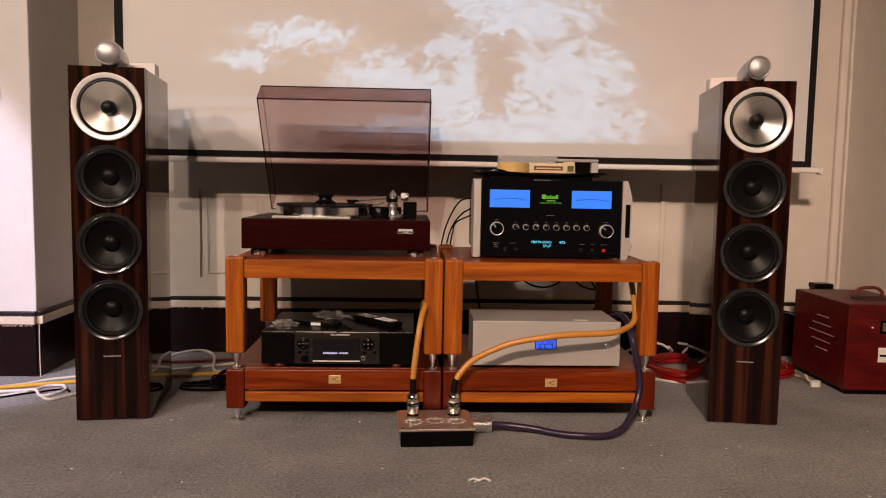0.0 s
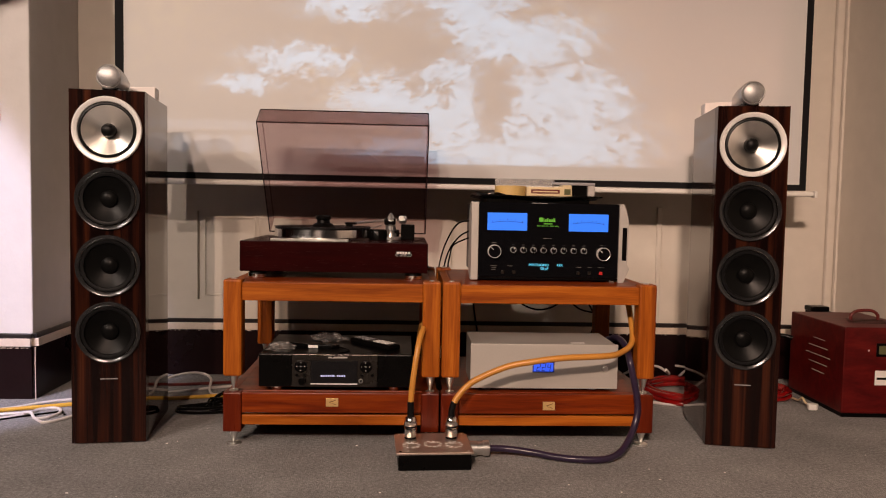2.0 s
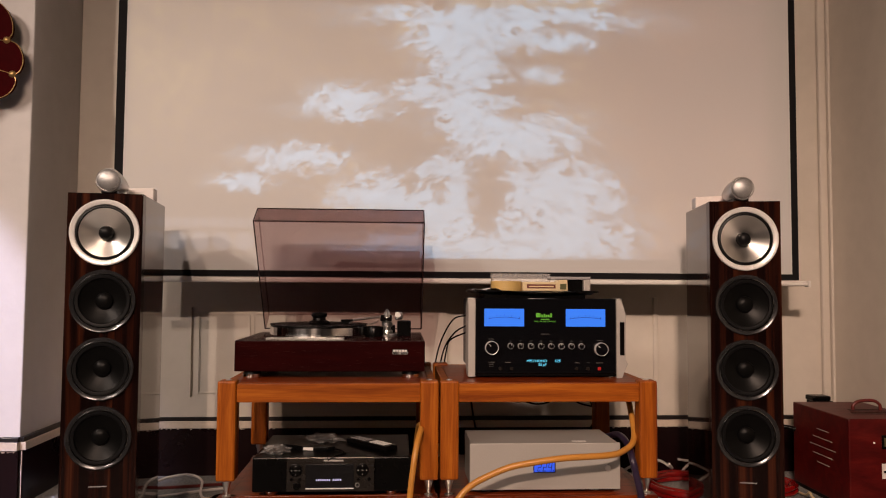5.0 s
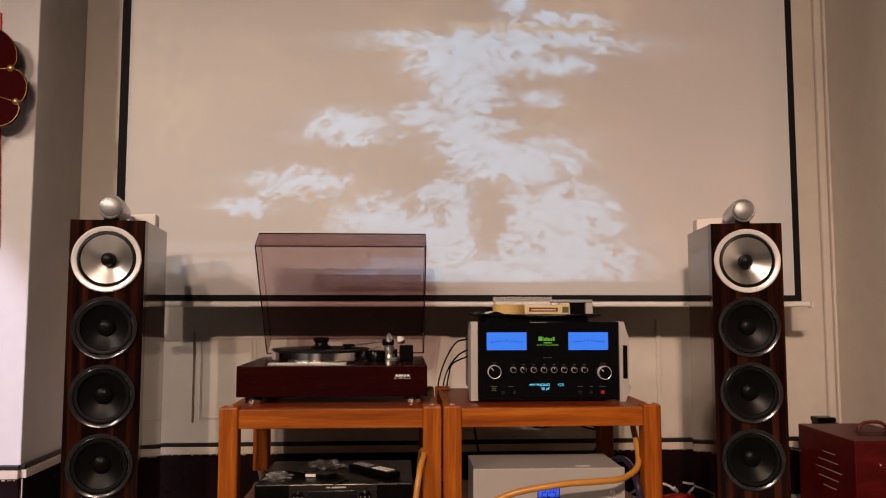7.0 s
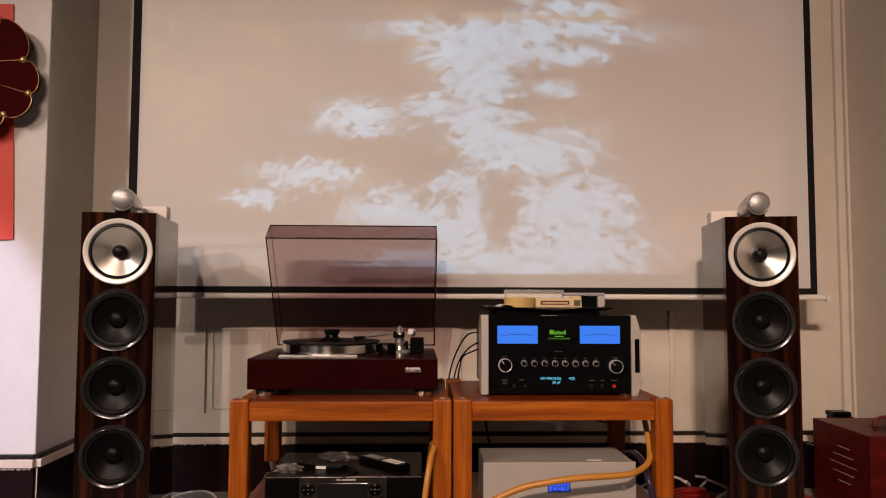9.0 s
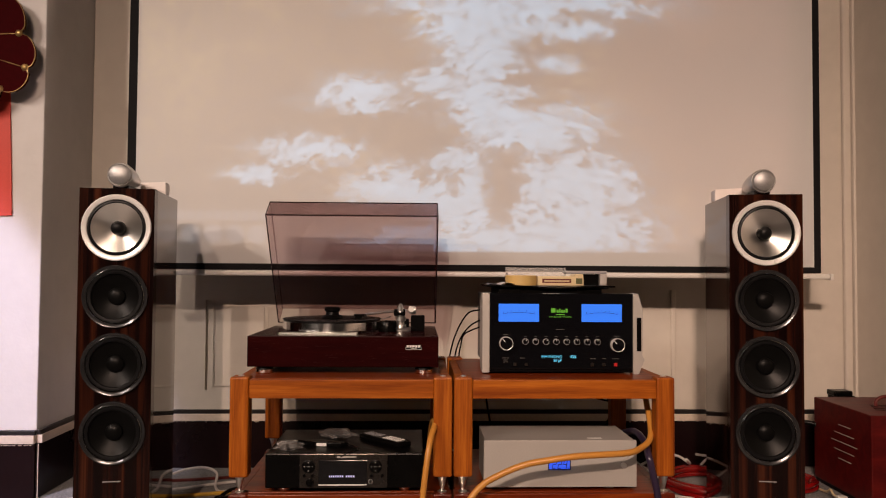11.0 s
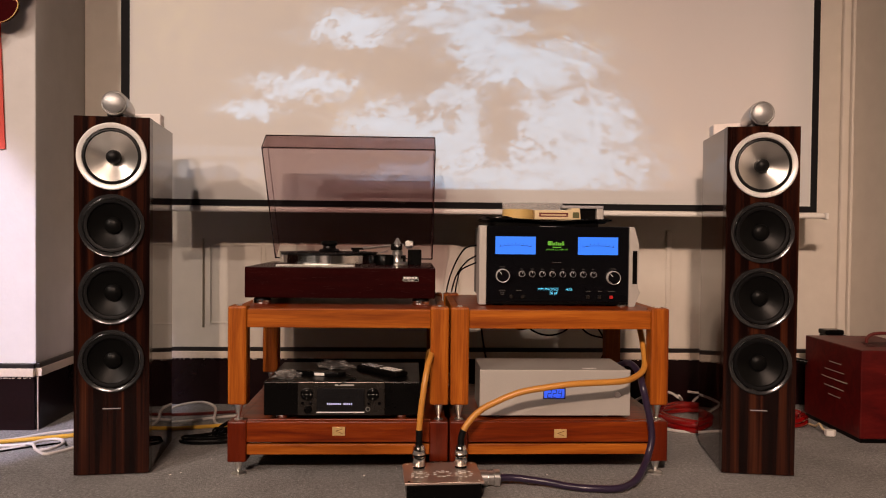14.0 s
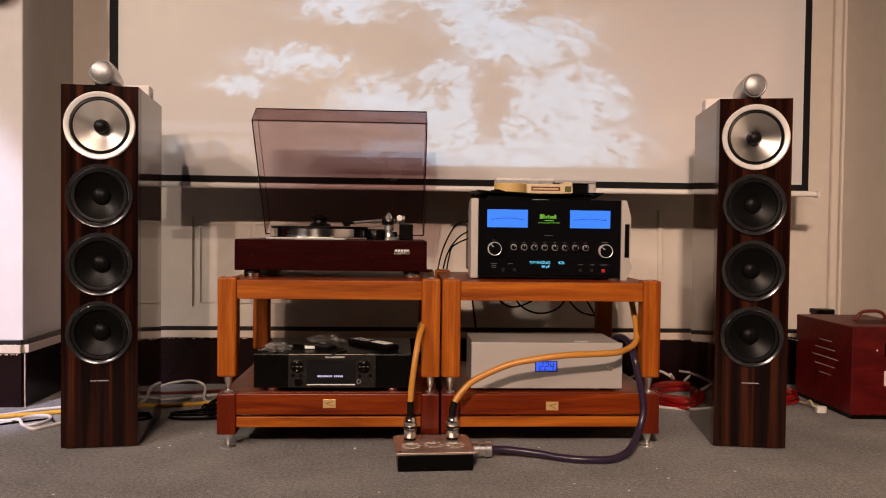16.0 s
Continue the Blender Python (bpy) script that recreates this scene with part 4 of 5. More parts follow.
for x0, x1 in ((0.425, 0.548), (0.678, 0.8015)):
    meter = part("meter", box(x0, x1, AMPY - 0.0012, AMPY, 0.636 + A0, 0.690 + A0), BLUE_GLOW, face, "glowing blue power meter")
    pts = [(x0 + (x1 - x0) * k / 10, AMPY - 0.0016, 0.657 + A0 + 0.007 * math.sin(math.pi * k / 10)) for k in range(1, 10)]
    part("scale", tube(pts, 0.0006, 3, 6), INK, meter)
    bm = bmesh.new()
    for k in range(9):
        x = x0 + (x1 - x0) * (0.12 + 0.76 * k / 8)
        z = 0.660 + A0 + 0.007 * math.sin(math.pi * k / 8)
        box(x - 0.0005, x + 0.0005, AMPY - 0.0018, AMPY - 0.0012, z, z + (0.0055 if k % 2 == 0 else 0.003), 0, bm)
    part("scale_marks", bm, INK, meter)


def knob(parent, x, z, r, out, turn=0.0):
    k = part("knob", lathe([(r, 0.0), (r, out), (r * 0.96, out + 0.0012), (r * 0.90, out + 0.0008)], 36, "y", (x, AMPY, z + A0)), RIMSILVER, parent, "chrome-rimmed control knob", True)
    part("knob_cap", lathe([(r * 0.905, out + 0.0005), (r * 0.86, out + 0.0014), (0.0, out + 0.0018)], 36, "y", (x, AMPY, z + A0)), BLACKGLASS, k, "black knob face", True)
    bm = box(-0.0008, 0.0008, AMPY - out - 0.0026, AMPY - out - 0.0016, r * 0.3, r * 0.85)
    bm.transform(pose(x, 0, z + A0, 0, -turn, 0))
    part("pointer", bm, WHITEINK, k)


knob(face, 0.4475, 0.571, 0.0205, 0.016, 40)
knob(face, 0.7865, 0.567, 0.0205, 0.016, 45)
for k in range(8):
    knob(face, 0.506 + k * 0.0314, 0.5765 - k * 0.0001, 0.0088, 0.010, -30 if k in (0, 2) else 0)
writing("MM PHONO", 0.0115, facing(0.556, AMPY - 0.0006, 0.5265 + A0), CYAN_GLOW, face)
writing("50 pF", 0.0115, facing(0.592, AMPY - 0.0006, 0.5150 + A0), CYAN_GLOW, face)
writing("43%", 0.0115, facing(0.643, AMPY - 0.0006, 0.5265 + A0), CYAN_GLOW, face)
writing("INTEGRATED AMPLIFIER", 0.0062, facing(0.613, AMPY - 0.0006, 0.6490 + A0), GREEN_GLOW, face, align="CENTER")
bm = bmesh.new()
for x, w, h in ((0.585, 0.012, 0.013), (0.5985, 0.002, 0.012), (0.602, 0.006, 0.008), (0.6095, 0.004, 0.011), (0.615, 0.006, 0.008), (0.6225, 0.005, 0.008), (0.629, 0.006, 0.012)):
    box(x, x + w, AMPY - 0.001, AMPY, 0.664 + A0, 0.664 + h + A0, 0, bm)
box(0.600, 0.627, AMPY - 0.001, AMPY, 0.6565 + A0, 0.6595 + A0, 0, bm)
part("emblem_bars", bm, GREEN_GLOW, face, "green lit emblem bars")
for x, z, w in [(0.439, 0.5965, 0.015), (0.776, 0.5925, 0.02), (0.600, 0.612, 0.026), (0.437, 0.5255, 0.020), (0.440, 0.5195, 0.014), (0.440, 0.5135, 0.014), (0.490, 0.5255, 0.016), (0.705, 0.524, 0.016), (0.742, 0.524, 0.011), (0.772, 0.524, 0.021)] + [(0.5025 + k * 0.0314, 0.5905, 0.008) for k in range(8)]:
    part("print_bar", box(x, x + w, AMPY - 0.0006, AMPY, z + A0, z + 0.0014 + A0), DIMINK, face)
for x, mat in ((0.4755, GREYPANEL), (0.5095, GREYPANEL), (0.711, GREYPANEL), (0.746, GREYPANEL), (0.782, RED_GLOW)):
    part("push_button", box(x - 0.005, x + 0.005, AMPY - 0.004, AMPY, 0.502 + A0, 0.512 + A0, 0.001), mat, face, "small push button")

# ---- what lies on the amplifier ----
TOPZ = 0.716
folder = thing("document_folder", pose(0, 0, TOPZ), "thin black folder with curled edges lying on the amplifier", "folder")
bm = bmesh.new()
bmesh.ops.create_grid(bm, x_segments=24, y_segments=10, size=0.5)
for v in bm.verts:
    x, y = v.co.x, v.co.y
    v.co = Vector((0.592 + x * 0.39, 2.72 + y * 0.30, 0.023 + 0.003 * math.sin(9 * x + 4 * y) + 0.010 * max(0, -x - 0.38) * 6 + (0.004 if y < -0.3 else 0.0)))
geom = bmesh.ops.solidify(bm, geom=list(bm.faces), thickness=0.004)
part("cover", bm, BLACKPLASTIC, folder, "", True)
part("pad", box(0.43, 0.75, 2.59, 2.84, 0.0, 0.0185, 0.002), BLACKPLASTIC, folder)
sheet = thing("paper_sheet", pose(0, 0, 0.7435), "white sheet with a curled corner under the tape roll", "paper")
bm = bmesh.new()
bmesh.ops.create_grid(bm, x_segments=14, y_segments=6, size=0.5)
for v in bm.verts:
    x, y = v.co.x, v.co.y
    v.co = Vector((0.436 + x * 0.10, 2.66 + y * 0.14, 0.004 + 0.006 * math.sin(7 * x)))
part("leaf", bm, PAPER, sheet, "", True)
roll = thing("tape_roll", pose(0.510, 2.675, 0.7440), "roll of tan packing tape lying flat", "tape")
part("ring", lathe([(0.036, 0.0), (0.049, 0.0), (0.050, 0.001), (0.050, 0.031), (0.049, 0.032), (0.036, 0.032), (0.036, 0.0)], 48), TAPE, roll, "", True)
part("core", lathe([(0.0335, 0.0), (0.036, 0.0), (0.036, 0.032), (0.0335, 0.032), (0.0335, 0.0)], 48), PAPER, roll, "pale cardboard core", True)
gadget = thing("plastic_level_box", pose(0, 0, 0.7440), "beige plastic gauge box with a slot and a green window", "box")
part("shell", prism([(0.558, 0.0), (0.558, 0.030), (0.672, 0.030), (0.674, 0.037), (0.703, 0.037), (0.705, 0.0)], 0.06, "y", 2.635, 0.003), BEIGE, gadget)
part("slot", box(0.572, 0.664, 2.6345, 2.6352, 0.009, 0.022), DARKREDCABLE, gadget, "dark slot")
part("slot_bar", box(0.578, 0.658, 2.6335, 2.6345, 0.013, 0.017), BEIGE, gadget)
part("window", box(0.679, 0.699, 2.6338, 2.6348, 0.006, 0.024), METERFACE, gadget, "green window")
tray = thing("clear_plastic_case", pose(0, 0, 0.7440), "open clear plastic case behind the tape roll", "case")
part("back_wall", box(0.468, 0.668, 2.742, 2.746, 0.0, 0.058, 0.001), FILM, tray)
part("left_wall", box(0.468, 0.472, 2.70, 2.742, 0.0, 0.053, 0.001), FILM, tray)
part("base", box(0.468, 0.668, 2.70, 2.742, 0.0, 0.003, 0.001), FILM, tray)
dock = thing("grey_dock", pose(0, 0, 0.7440), "grey metal bracket-shaped dock with a dark inside", "dock")
part("arm", box(0.660, 0.795, 2.700, 2.755, 0.038, 0.048, 0.003), GREYPLASTIC, dock)
part("upright", box(0.772, 0.795, 2.700, 2.755, 0.0, 0.038, 0.003), SILVER, dock, "bright end")
part("filling", box(0.706, 0.771, 2.712, 2.755, 0.0, 0.0375, 0.002), BLACKPLASTIC, dock)

# ---- network player ----
CX0, CX1, CY, CZ = -0.247, 0.200, 2.430, 0.158
cd = thing("network_player", pose(0, 0, CZ), "black network music player with a lit display on the lower shelf", "player")
part("body", box(CX0 + 0.002, CX1 - 0.002, CY + 0.01, CY + 0.33, 0.0135, 0.110, 0.002), BLACKMETAL, cd, "black steel body")
part("front", box(CX0, CX1, CY, CY + 0.012, 0.0135, 0.1115, 0.004), BLACKPLASTIC, cd, "black front")
centre = part("centre_panel", box(-0.150, 0.098, CY - 0.005, CY, 0.0155, 0.1115, 0.002), GREYPANEL, cd, "graphite centre panel")
win = part("display", box(-0.096, 0.040, CY - 0.0065, CY - 0.005, 0.0235, 0.0935, 0.001), BLACKGLASS, centre, "black display window")
part("disc_lip", box(-0.096, 0.040, CY - 0.008, CY - 0.0065, 0.0235, 0.0265), WHITEINK, win, "bright lower lip")
bm = bmesh.new()
for k in range(14):
    if k != 8:
        x = -0.066 + k * 0.0052
        box(x, x + 0.0030, CY - 0.0072, CY - 0.0065, 0.0462, 0.0512, 0, bm)
part("display_bars", bm, WHITE_GLOW, win, "lit violet-white character bars")
for x in (-0.124, 0.064):
    k = part("control_disc", lathe([(0.018, 0.0), (0.018, 0.003), (0.016, 0.0042), (0.0, 0.0042)], 36, "y", (x, CY - 0.005, 0.0765)), BLACKPLASTIC, centre, "round black control disc", True)
    bm = bmesh.new()
    for a in range(4):
        dx, dz = 0.0115 * math.cos(a * math.pi / 2), 0.0115 * math.sin(a * math.pi / 2)
        box(x + dx - 0.0012, x + dx + 0.0012, CY - 0.0098, CY - 0.0092, 0.0765 + dz - 0.0012, 0.0765 + dz + 0.0012, 0, bm)
    box(x - 0.003, x + 0.003, CY - 0.0098, CY - 0.0092, 0.0758, 0.0772, 0, bm)
    part("disc_marks", bm, PALEINK, k)
for x in (-0.135, -0.113, 0.053, 0.083):
    part("small_button", lathe([(0.0045, 0.0), (0.0045, 0.003), (0.0, 0.0033)], 20, "y", (x, CY - 0.005, 0.0505)), BLACKPLASTIC, centre, "", True)
part("socket", lathe([(0.0065, 0.0), (0.0065, 0.003), (0.0045, 0.003), (0.0042, 0.0), (0.0, 0.0)], 24, "y", (0.050, CY - 0.005, 0.034)), CHROME, centre, "headphone socket", True)
part("volume_knob", lathe([(0.011, 0.0), (0.010, 0.010), (0.0, 0.011)], 28, "y", (-0.120, CY - 0.005, 0.033)), BLACKPLASTIC, centre, "black knob", True)
part("badge_bar", box(-0.045, 0.010, CY - 0.0058, CY - 0.005, 0.1005, 0.1050), PALEINK, centre)
for x in (-0.199, 0.146):
    for y in (CY + 0.04, CY + 0.28):
        part("foot", lathe([(0.0, 0.0), (0.017, 0.0), (0.019, 0.003), (0.019, 0.0135), (0.0, 0.0135)], 28, "z", (x, y, 0)), CHROME, cd, "", True)

# ---- what lies on the player ----
CT = CZ + 0.110
remote = thing("remote_control", pose(0.083, 2.575, CT, 0, 0, -48), "slim black remote control with silver keys lying flat", "remote")
part("shell", box(-0.095, 0.095, -0.024, 0.024, 0.0, 0.016, 0.005), BLACKMETAL, remote, "dark satin shell", True)
part("key_field", box(-0.088, 0.088, -0.020, 0.020, 0.016, 0.0168), BLACKPLASTIC, remote)
for k in range(9):
    for j in range(3):
        if k != 4:
            part("key", box(-0.080 + k * 0.018, -0.068 + k * 0.018, -0.0165 + j * 0.012, -0.0075 + j * 0.012, 0.0168, 0.0188, 0.0006), GREYPLASTIC if k < 5 else WHITEMETAL, remote)


def crumpled(name, m, sx, sy, h, seed, label):
    ob = thing(name, m, label, "plastic bag")
    bm = bmesh.new()
    bmesh.ops.create_icosphere(bm, subdivisions=4, radius=1.0)
    for v in bm.verts:
        p = v.co.copy()
        k = noise.noise(p * 2.2 + Vector((seed, 0, 0))) * 0.5 + noise.noise(p * 5.0 + Vector((0, seed, 0))) * 0.3
        q = p * (1 + k)
        v.co = Vector((q.x * sx, q.y * sy, max(0.0, (q.z + 0.55) * h)))
    part("film", bm, FILM, ob, "", True)
    return ob


crumpled("plastic_bag", pose(-0.193, 2.49, CT, 0, 0, 12), 0.036, 0.024, 0.015, 3.1, "crumpled clear plastic bag on the player")
crumpled("plastic_bag", pose(-0.065, 2.66, CT, 0, 0, -10), 0.050, 0.034, 0.014, 7.7, "crumpled clear plastic bag behind the adapter")
adapter = thing("antenna_adapter", pose(-0.095, 2.535, CT, 0, 0, -8), "flat black adapter with a small white label", "adapter")
part("shell", prism([(-0.085, 0.012), (-0.02, -0.016), (0.055, -0.018), (0.075, 0.0), (0.02, 0.022), (-0.03, 0.022)], 0.012, "z", 0.0, 0.002), BLACKPLASTIC, adapter)
part("white_label", box(-0.018, 0.012, -0.0185, -0.0172, 0.002, 0.0105), WHITEINK, adapter, "white paper label")
cord = thing("thin_cord", pose(0, 0, CT), "thin black cord trailing over the player front", "cord")
part("lead", tube([(-0.03, 2.53, 0.005), (0.0, 2.50, 0.004), (0.012, 2.46, 0.004), (-0.01, 2.432, 0.004), (-0.035, 2.4235, -0.006)], 0.0024, 8, 8), BLACKPLASTIC, cord, "", True)

# ---- power conditioner ----
PX0, PX1, PY, PZ = 0.373, 0.817, 2.450, 0.158
pc = thing("power_conditioner", pose(0, 0, PZ), "plain silver power conditioner with a small blue readout", "power unit")
part("front", box(PX0, PX1, PY, PY + 0.010, 0.009, 0.143, 0.0015), SILVER, pc, "thick satin silver front plate")
part("body", box(PX0 + 0.004, PX1 - 0.004, PY + 0.010, PY + 0.215, 0.010, 0.142, 0.002), SILVER, pc, "silver metal body")
lcd = part("readout", box(0.559, 0.6245, PY - 0.001, PY, 0.0585, 0.0900), LCD_GLOW, pc, "glowing blue readout")
bm = bmesh.new()
for a, b, c, d in ((0.559, 0.6245, 0.0585, 0.0611), (0.559, 0.6245, 0.0876, 0.0900), (0.559, 0.5620, 0.0611, 0.0876), (0.6215, 0.6245, 0.0611, 0.0876)):
    box(a, b, PY - 0.0016, PY - 0.001, c, d, 0, bm)
part("bezel", bm, INK, lcd)
# slanted seven-segment figures: 2, 2, 4
STROKES = {"a": (0.0, 0.022, 1, 0), "g": (0.0, 0.011, 1, 0), "d": (0.0, 0.0, 1, 0), "f": (0.0, 0.011, 0, 1), "b": (0.0085, 0.011, 0, 1), "e": (0.0, 0.0, 0, 1), "c": (0.0085, 0.0, 0, 1)}
for k, lit in enumerate(("abged", "abged", "fgbc")):
    bm = bmesh.new()
    for key in lit:
        px, pz, wide, tall = STROKES[key]
        box(px - 0.001, px + 0.001 + 0.0085 * wide, PY - 0.0016, PY - 0.001, pz - 0.001, pz + 0.001 + 0.011 * tall, 0, bm)
    for v in bm.verts:
        v.co = Vector((0.5715 + 0.0155 * k + v.co.x + 0.15 * v.co.z, v.co.y, 0.0635 + 0.95 * v.co.z))
    part("figure", bm, INK, lcd, "dark slanted figure")
part("point", box(0.6165, 0.6190, PY - 0.0016, PY - 0.001, 0.0628, 0.0650), INK, lcd)
part("switch", lathe([(0.0085, 0.0), (0.0085, 0.005), (0.007, 0.0065), (0.0, 0.0065)], 28, "y", (0.7785, PY, 0.071)), CHROME, pc, "chrome push switch", True)
part("top_label", box(0.680, 0.722, PY + 0.025, PY + 0.040, 0.142, 0.1426), WHITEINK, pc, "white paper label")
for x in (0.425, 0.747):
    for y in (PY + 0.04, PY + 0.18):
        part("foot", lathe([(0.0, 0.0), (0.015, 0.0), (0.016, 0.0095), (0.0, 0.0095)], 24, "z", (x, y, 0)), CHROME, pc, "", True)

# ---- socket box and its cables on the floor ----
sb = thing("power_socket_box", pose(0.258, 2.30, 0, 0, 0, 3.0), "low black socket box with a champagne metal top plate", "socket box")
part("body", box(-0.098, 0.098, -0.083, 0.083, 0.0, 0.044, 0.003), BLACKPLASTIC, sb, "black box body")
lid_plate = part("top_plate", prism([(-0.104, -0.086), (0.104, -0.086), (0.104, 0.072), (0.096, 0.086), (-0.096, 0.086), (-0.104, 0.072)], 0.006, "z", 0.044, 0.001), CHAMPAGNE, sb, "champagne brushed metal top")
for x, y in ((-0.092, -0.074), (0.092, -0.074), (-0.090, 0.074), (0.090, 0.074)):
    part("screw", lathe([(0.0035, 0.05), (0.0035, 0.0512), (0.0, 0.0516)], 16, "z", (x, y, 0)), BLACKMETAL if x < 0 and y < 0 else CHROME, lid_plate, "", True)
for cx, cy in ((-0.060, -0.006), (0.0, 0.0), (0.058, -0.006)):
    bm = bmesh.new()
    for k in range(9):
        a = 2 * math.pi * k / 9
        box(cx + 0.021 * math.cos(a) - 0.004, cx + 0.021 * math.cos(a) + 0.004, cy - 0.012 + 0.024 * math.sin(a) - 0.003, cy - 0.012 + 0.024 * math.sin(a) + 0.003, 0.05, 0.0503, 0, bm)
    box(cx - 0.008, cx + 0.008, cy - 0.003, cy + 0.003, 0.05, 0.0503, 0, bm)
    part("print_bar", bm, WHITEINK, lid_plate)
part("print_bar", box(-0.014, 0.014, -0.034, -0.031, 0.05, 0.0503), PALEINK, lid_plate)
side_plug = part("side_connector", lathe([(0.0, 0.096), (0.021, 0.096), (0.021, 0.128), (0.019, 0.130), (0.019, 0.145), (0.022, 0.147), (0.022, 0.162), (0.015, 0.165), (0.0, 0.165)], 36, "x", (0, 0.024, 0.024)), CHROME, sb, "silver screw connector", True)


def mains_plug(name, x, y, m_cable, points, radius, label):
    c = thing(name, pose(0, 0, 0), label, "cable")
    for piece, mat, note, profile in (
        ("plug_base", RUBBER, "", [(0.0, 0.0), (0.0165, 0.0), (0.0165, 0.006), (0.0, 0.006)]),
        ("plug", POLISHED, "polished chrome barrel", [(0.0, 0.006), (0.0172, 0.006), (0.0178, 0.008), (0.0178, 0.030), (0.0170, 0.032), (0.0, 0.032)]),
        ("plug_ring", RUBBER, "", [(0.0, 0.032), (0.0160, 0.032), (0.0160, 0.0375), (0.0, 0.0375)]),
        ("plug_cap", POLISHED, "polished chrome screw cap", [(0.0, 0.0375), (0.0180, 0.0375), (0.0184, 0.040), (0.0184, 0.050), (0.0160, 0.058), (0.0120, 0.0625), (0.0, 0.0630)]),
    ):
        part(piece, lathe(profile, 36), mat, c, note, True).location = (x, y, 0.0505)
    part("boot", tube([(x, y, 0.112), (x, y, 0.130), points[0]], 0.0095, 6, 14), RUBBER, c, "black rubber boot", True)
    part("sheath", tube(points, radius, 10, 14), m_cable, c, "smooth amber sheath", True)
    return c


mains_plug("power_cable", 0.1965, 2.338, ORANGECABLE, [(0.1965, 2.338, 0.155), (0.199, 2.338, 0.19), (0.204, 2.342, 0.235), (0.211, 2.352, 0.285), (0.219, 2.375, 0.325), (0.229, 2.412, 0.348), (0.232, 2.47, 0.352), (0.226, 2.55, 0.33), (0.222, 2.66, 0.26), (0.225, 2.80, 0.22)], 0.0085, "thick amber power cable rising behind the rack post")
mains_plug("power_cable", 0.3125, 2.342, ORANGECABLE, [(0.319, 2.343, 0.152), (0.332, 2.347, 0.172), (0.357, 2.352, 0.198), (0.393, 2.350, 0.222), (0.470, 2.345, 0.256), (0.552, 2.340, 0.273), (0.632, 2.340, 0.283), (0.762, 2.360, 0.286), (0.815, 2.400, 0.291), (0.848, 2.43, 0.306), (0.866, 2.475, 0.330), (0.873, 2.52, 0.37), (0.872, 2.56, 0.42), (0.866, 2.62, 0.446), (0.85, 2.80, 0.43)], 0.0088, "thick amber power cable arching before the power conditioner")
pcab = thing("power_cable", pose(0, 0, 0), "thick violet-black power cable looping from floor to rack", "cable")
part("sheath", tube([(0.421, 2.333, 0.024), (0.47, 2.333, 0.022), (0.547, 2.318, 0.016), (0.60, 2.295, 0.0125), (0.66, 2.275, 0.0125), (0.737, 2.275, 0.0125), (0.79, 2.310, 0.020), (0.826, 2.352, 0.040), (0.851, 2.380, 0.075), (0.8635, 2.392, 0.117), (0.860, 2.398, 0.165), (0.848, 2.400, 0.220), (0.840, 2.408, 0.262), (0.842, 2.46, 0.295), (0.845, 2.58, 0.30), (0.845, 2.80, 0.24)], 0.0098, 10, 14), PURPLECABLE, pcab, "braided violet-black sheath", True)

# ---- thin leads behind the racks ----
for n, pts in enumerate((
    [(0.395, 2.80, 0.66), (0.352, 2.84, 0.645), (0.318, 2.90, 0.58), (0.30, 2.985, 0.50), (0.295, 3.02, 0.42), (0.31, 3.05, 0.25)],
    [(0.395, 2.82, 0.625), (0.36, 2.86, 0.60), (0.33, 2.92, 0.55), (0.315, 2.99, 0.48), (0.305, 3.03, 0.40), (0.33, 3.06, 0.22)],
    [(0.395, 2.84, 0.60), (0.345, 2.90, 0.57), (0.335, 2.95, 0.53), (0.33, 2.99, 0.47), (0.34, 3.03, 0.36), (0.36, 3.07, 0.20)],
)):
    lead = thing("signal_lead", pose(0, 0, 0), "thin black lead hanging behind the amplifier", "cable", "leads behind the amplifier")
    part("sheath", tube(pts, 0.0028, 10, 8), BLACKPLASTIC, lead, "", True)
for pts in (
    [(0.80, 3.0, 0.44), (0.86, 3.03, 0.36), (0.90, 3.05, 0.28), (0.88, 3.08, 0.18), (0.93, 3.1, 0.05)],
    [(0.76, 3.0, 0.40), (0.83, 3.04, 0.33), (0.92, 3.04, 0.30), (0.95, 3.06, 0.22), (0.90, 3.1, 0.10)],
    [(0.50, 3.0, 0.46), (0.52, 3.02, 0.38), (0.58, 3.04, 0.345), (0.66, 3.03, 0.38), (0.68, 3.0, 0.47)],
    [(0.56, 3.0, 0.47), (0.60, 3.05, 0.36), (0.68, 3.06, 0.32), (0.76, 3.05, 0.35), (0.80, 3.0, 0.46)],
    [(0.42, 3.0, 0.47), (0.43, 3.03, 0.35), (0.46, 3.06, 0.20), (0.52, 3.1, 0.05)],
    [(0.84, 3.0, 0.46), (0.89, 3.02, 0.42), (0.93, 3.05, 0.31), (0.94, 3.08, 0.2), (0.96, 3.12, 0.04)],
):
    lead = thing("signal_lead", pose(0, 0, 0), "black lead hanging in loops behind the lower shelf", "cable", "leads behind the shelf")
    part("sheath", tube(pts, 0.0035, 10, 8), BLACKPLASTIC, lead, "", True)

# ---- voltage stabiliser on the floor ----
vs = thing("voltage_stabiliser", pose(1.694, 2.745, 0, 0, 0, -2.0), "dark red metal voltage stabiliser with a top handle and vents", "stabiliser")
VW, VD, VH = 0.272, 0.385, 0.316
part("case", box(0, VW, 0, VD, 0.014, VH, 0.004), CASEWOOD, vs, "dark red painted metal case")
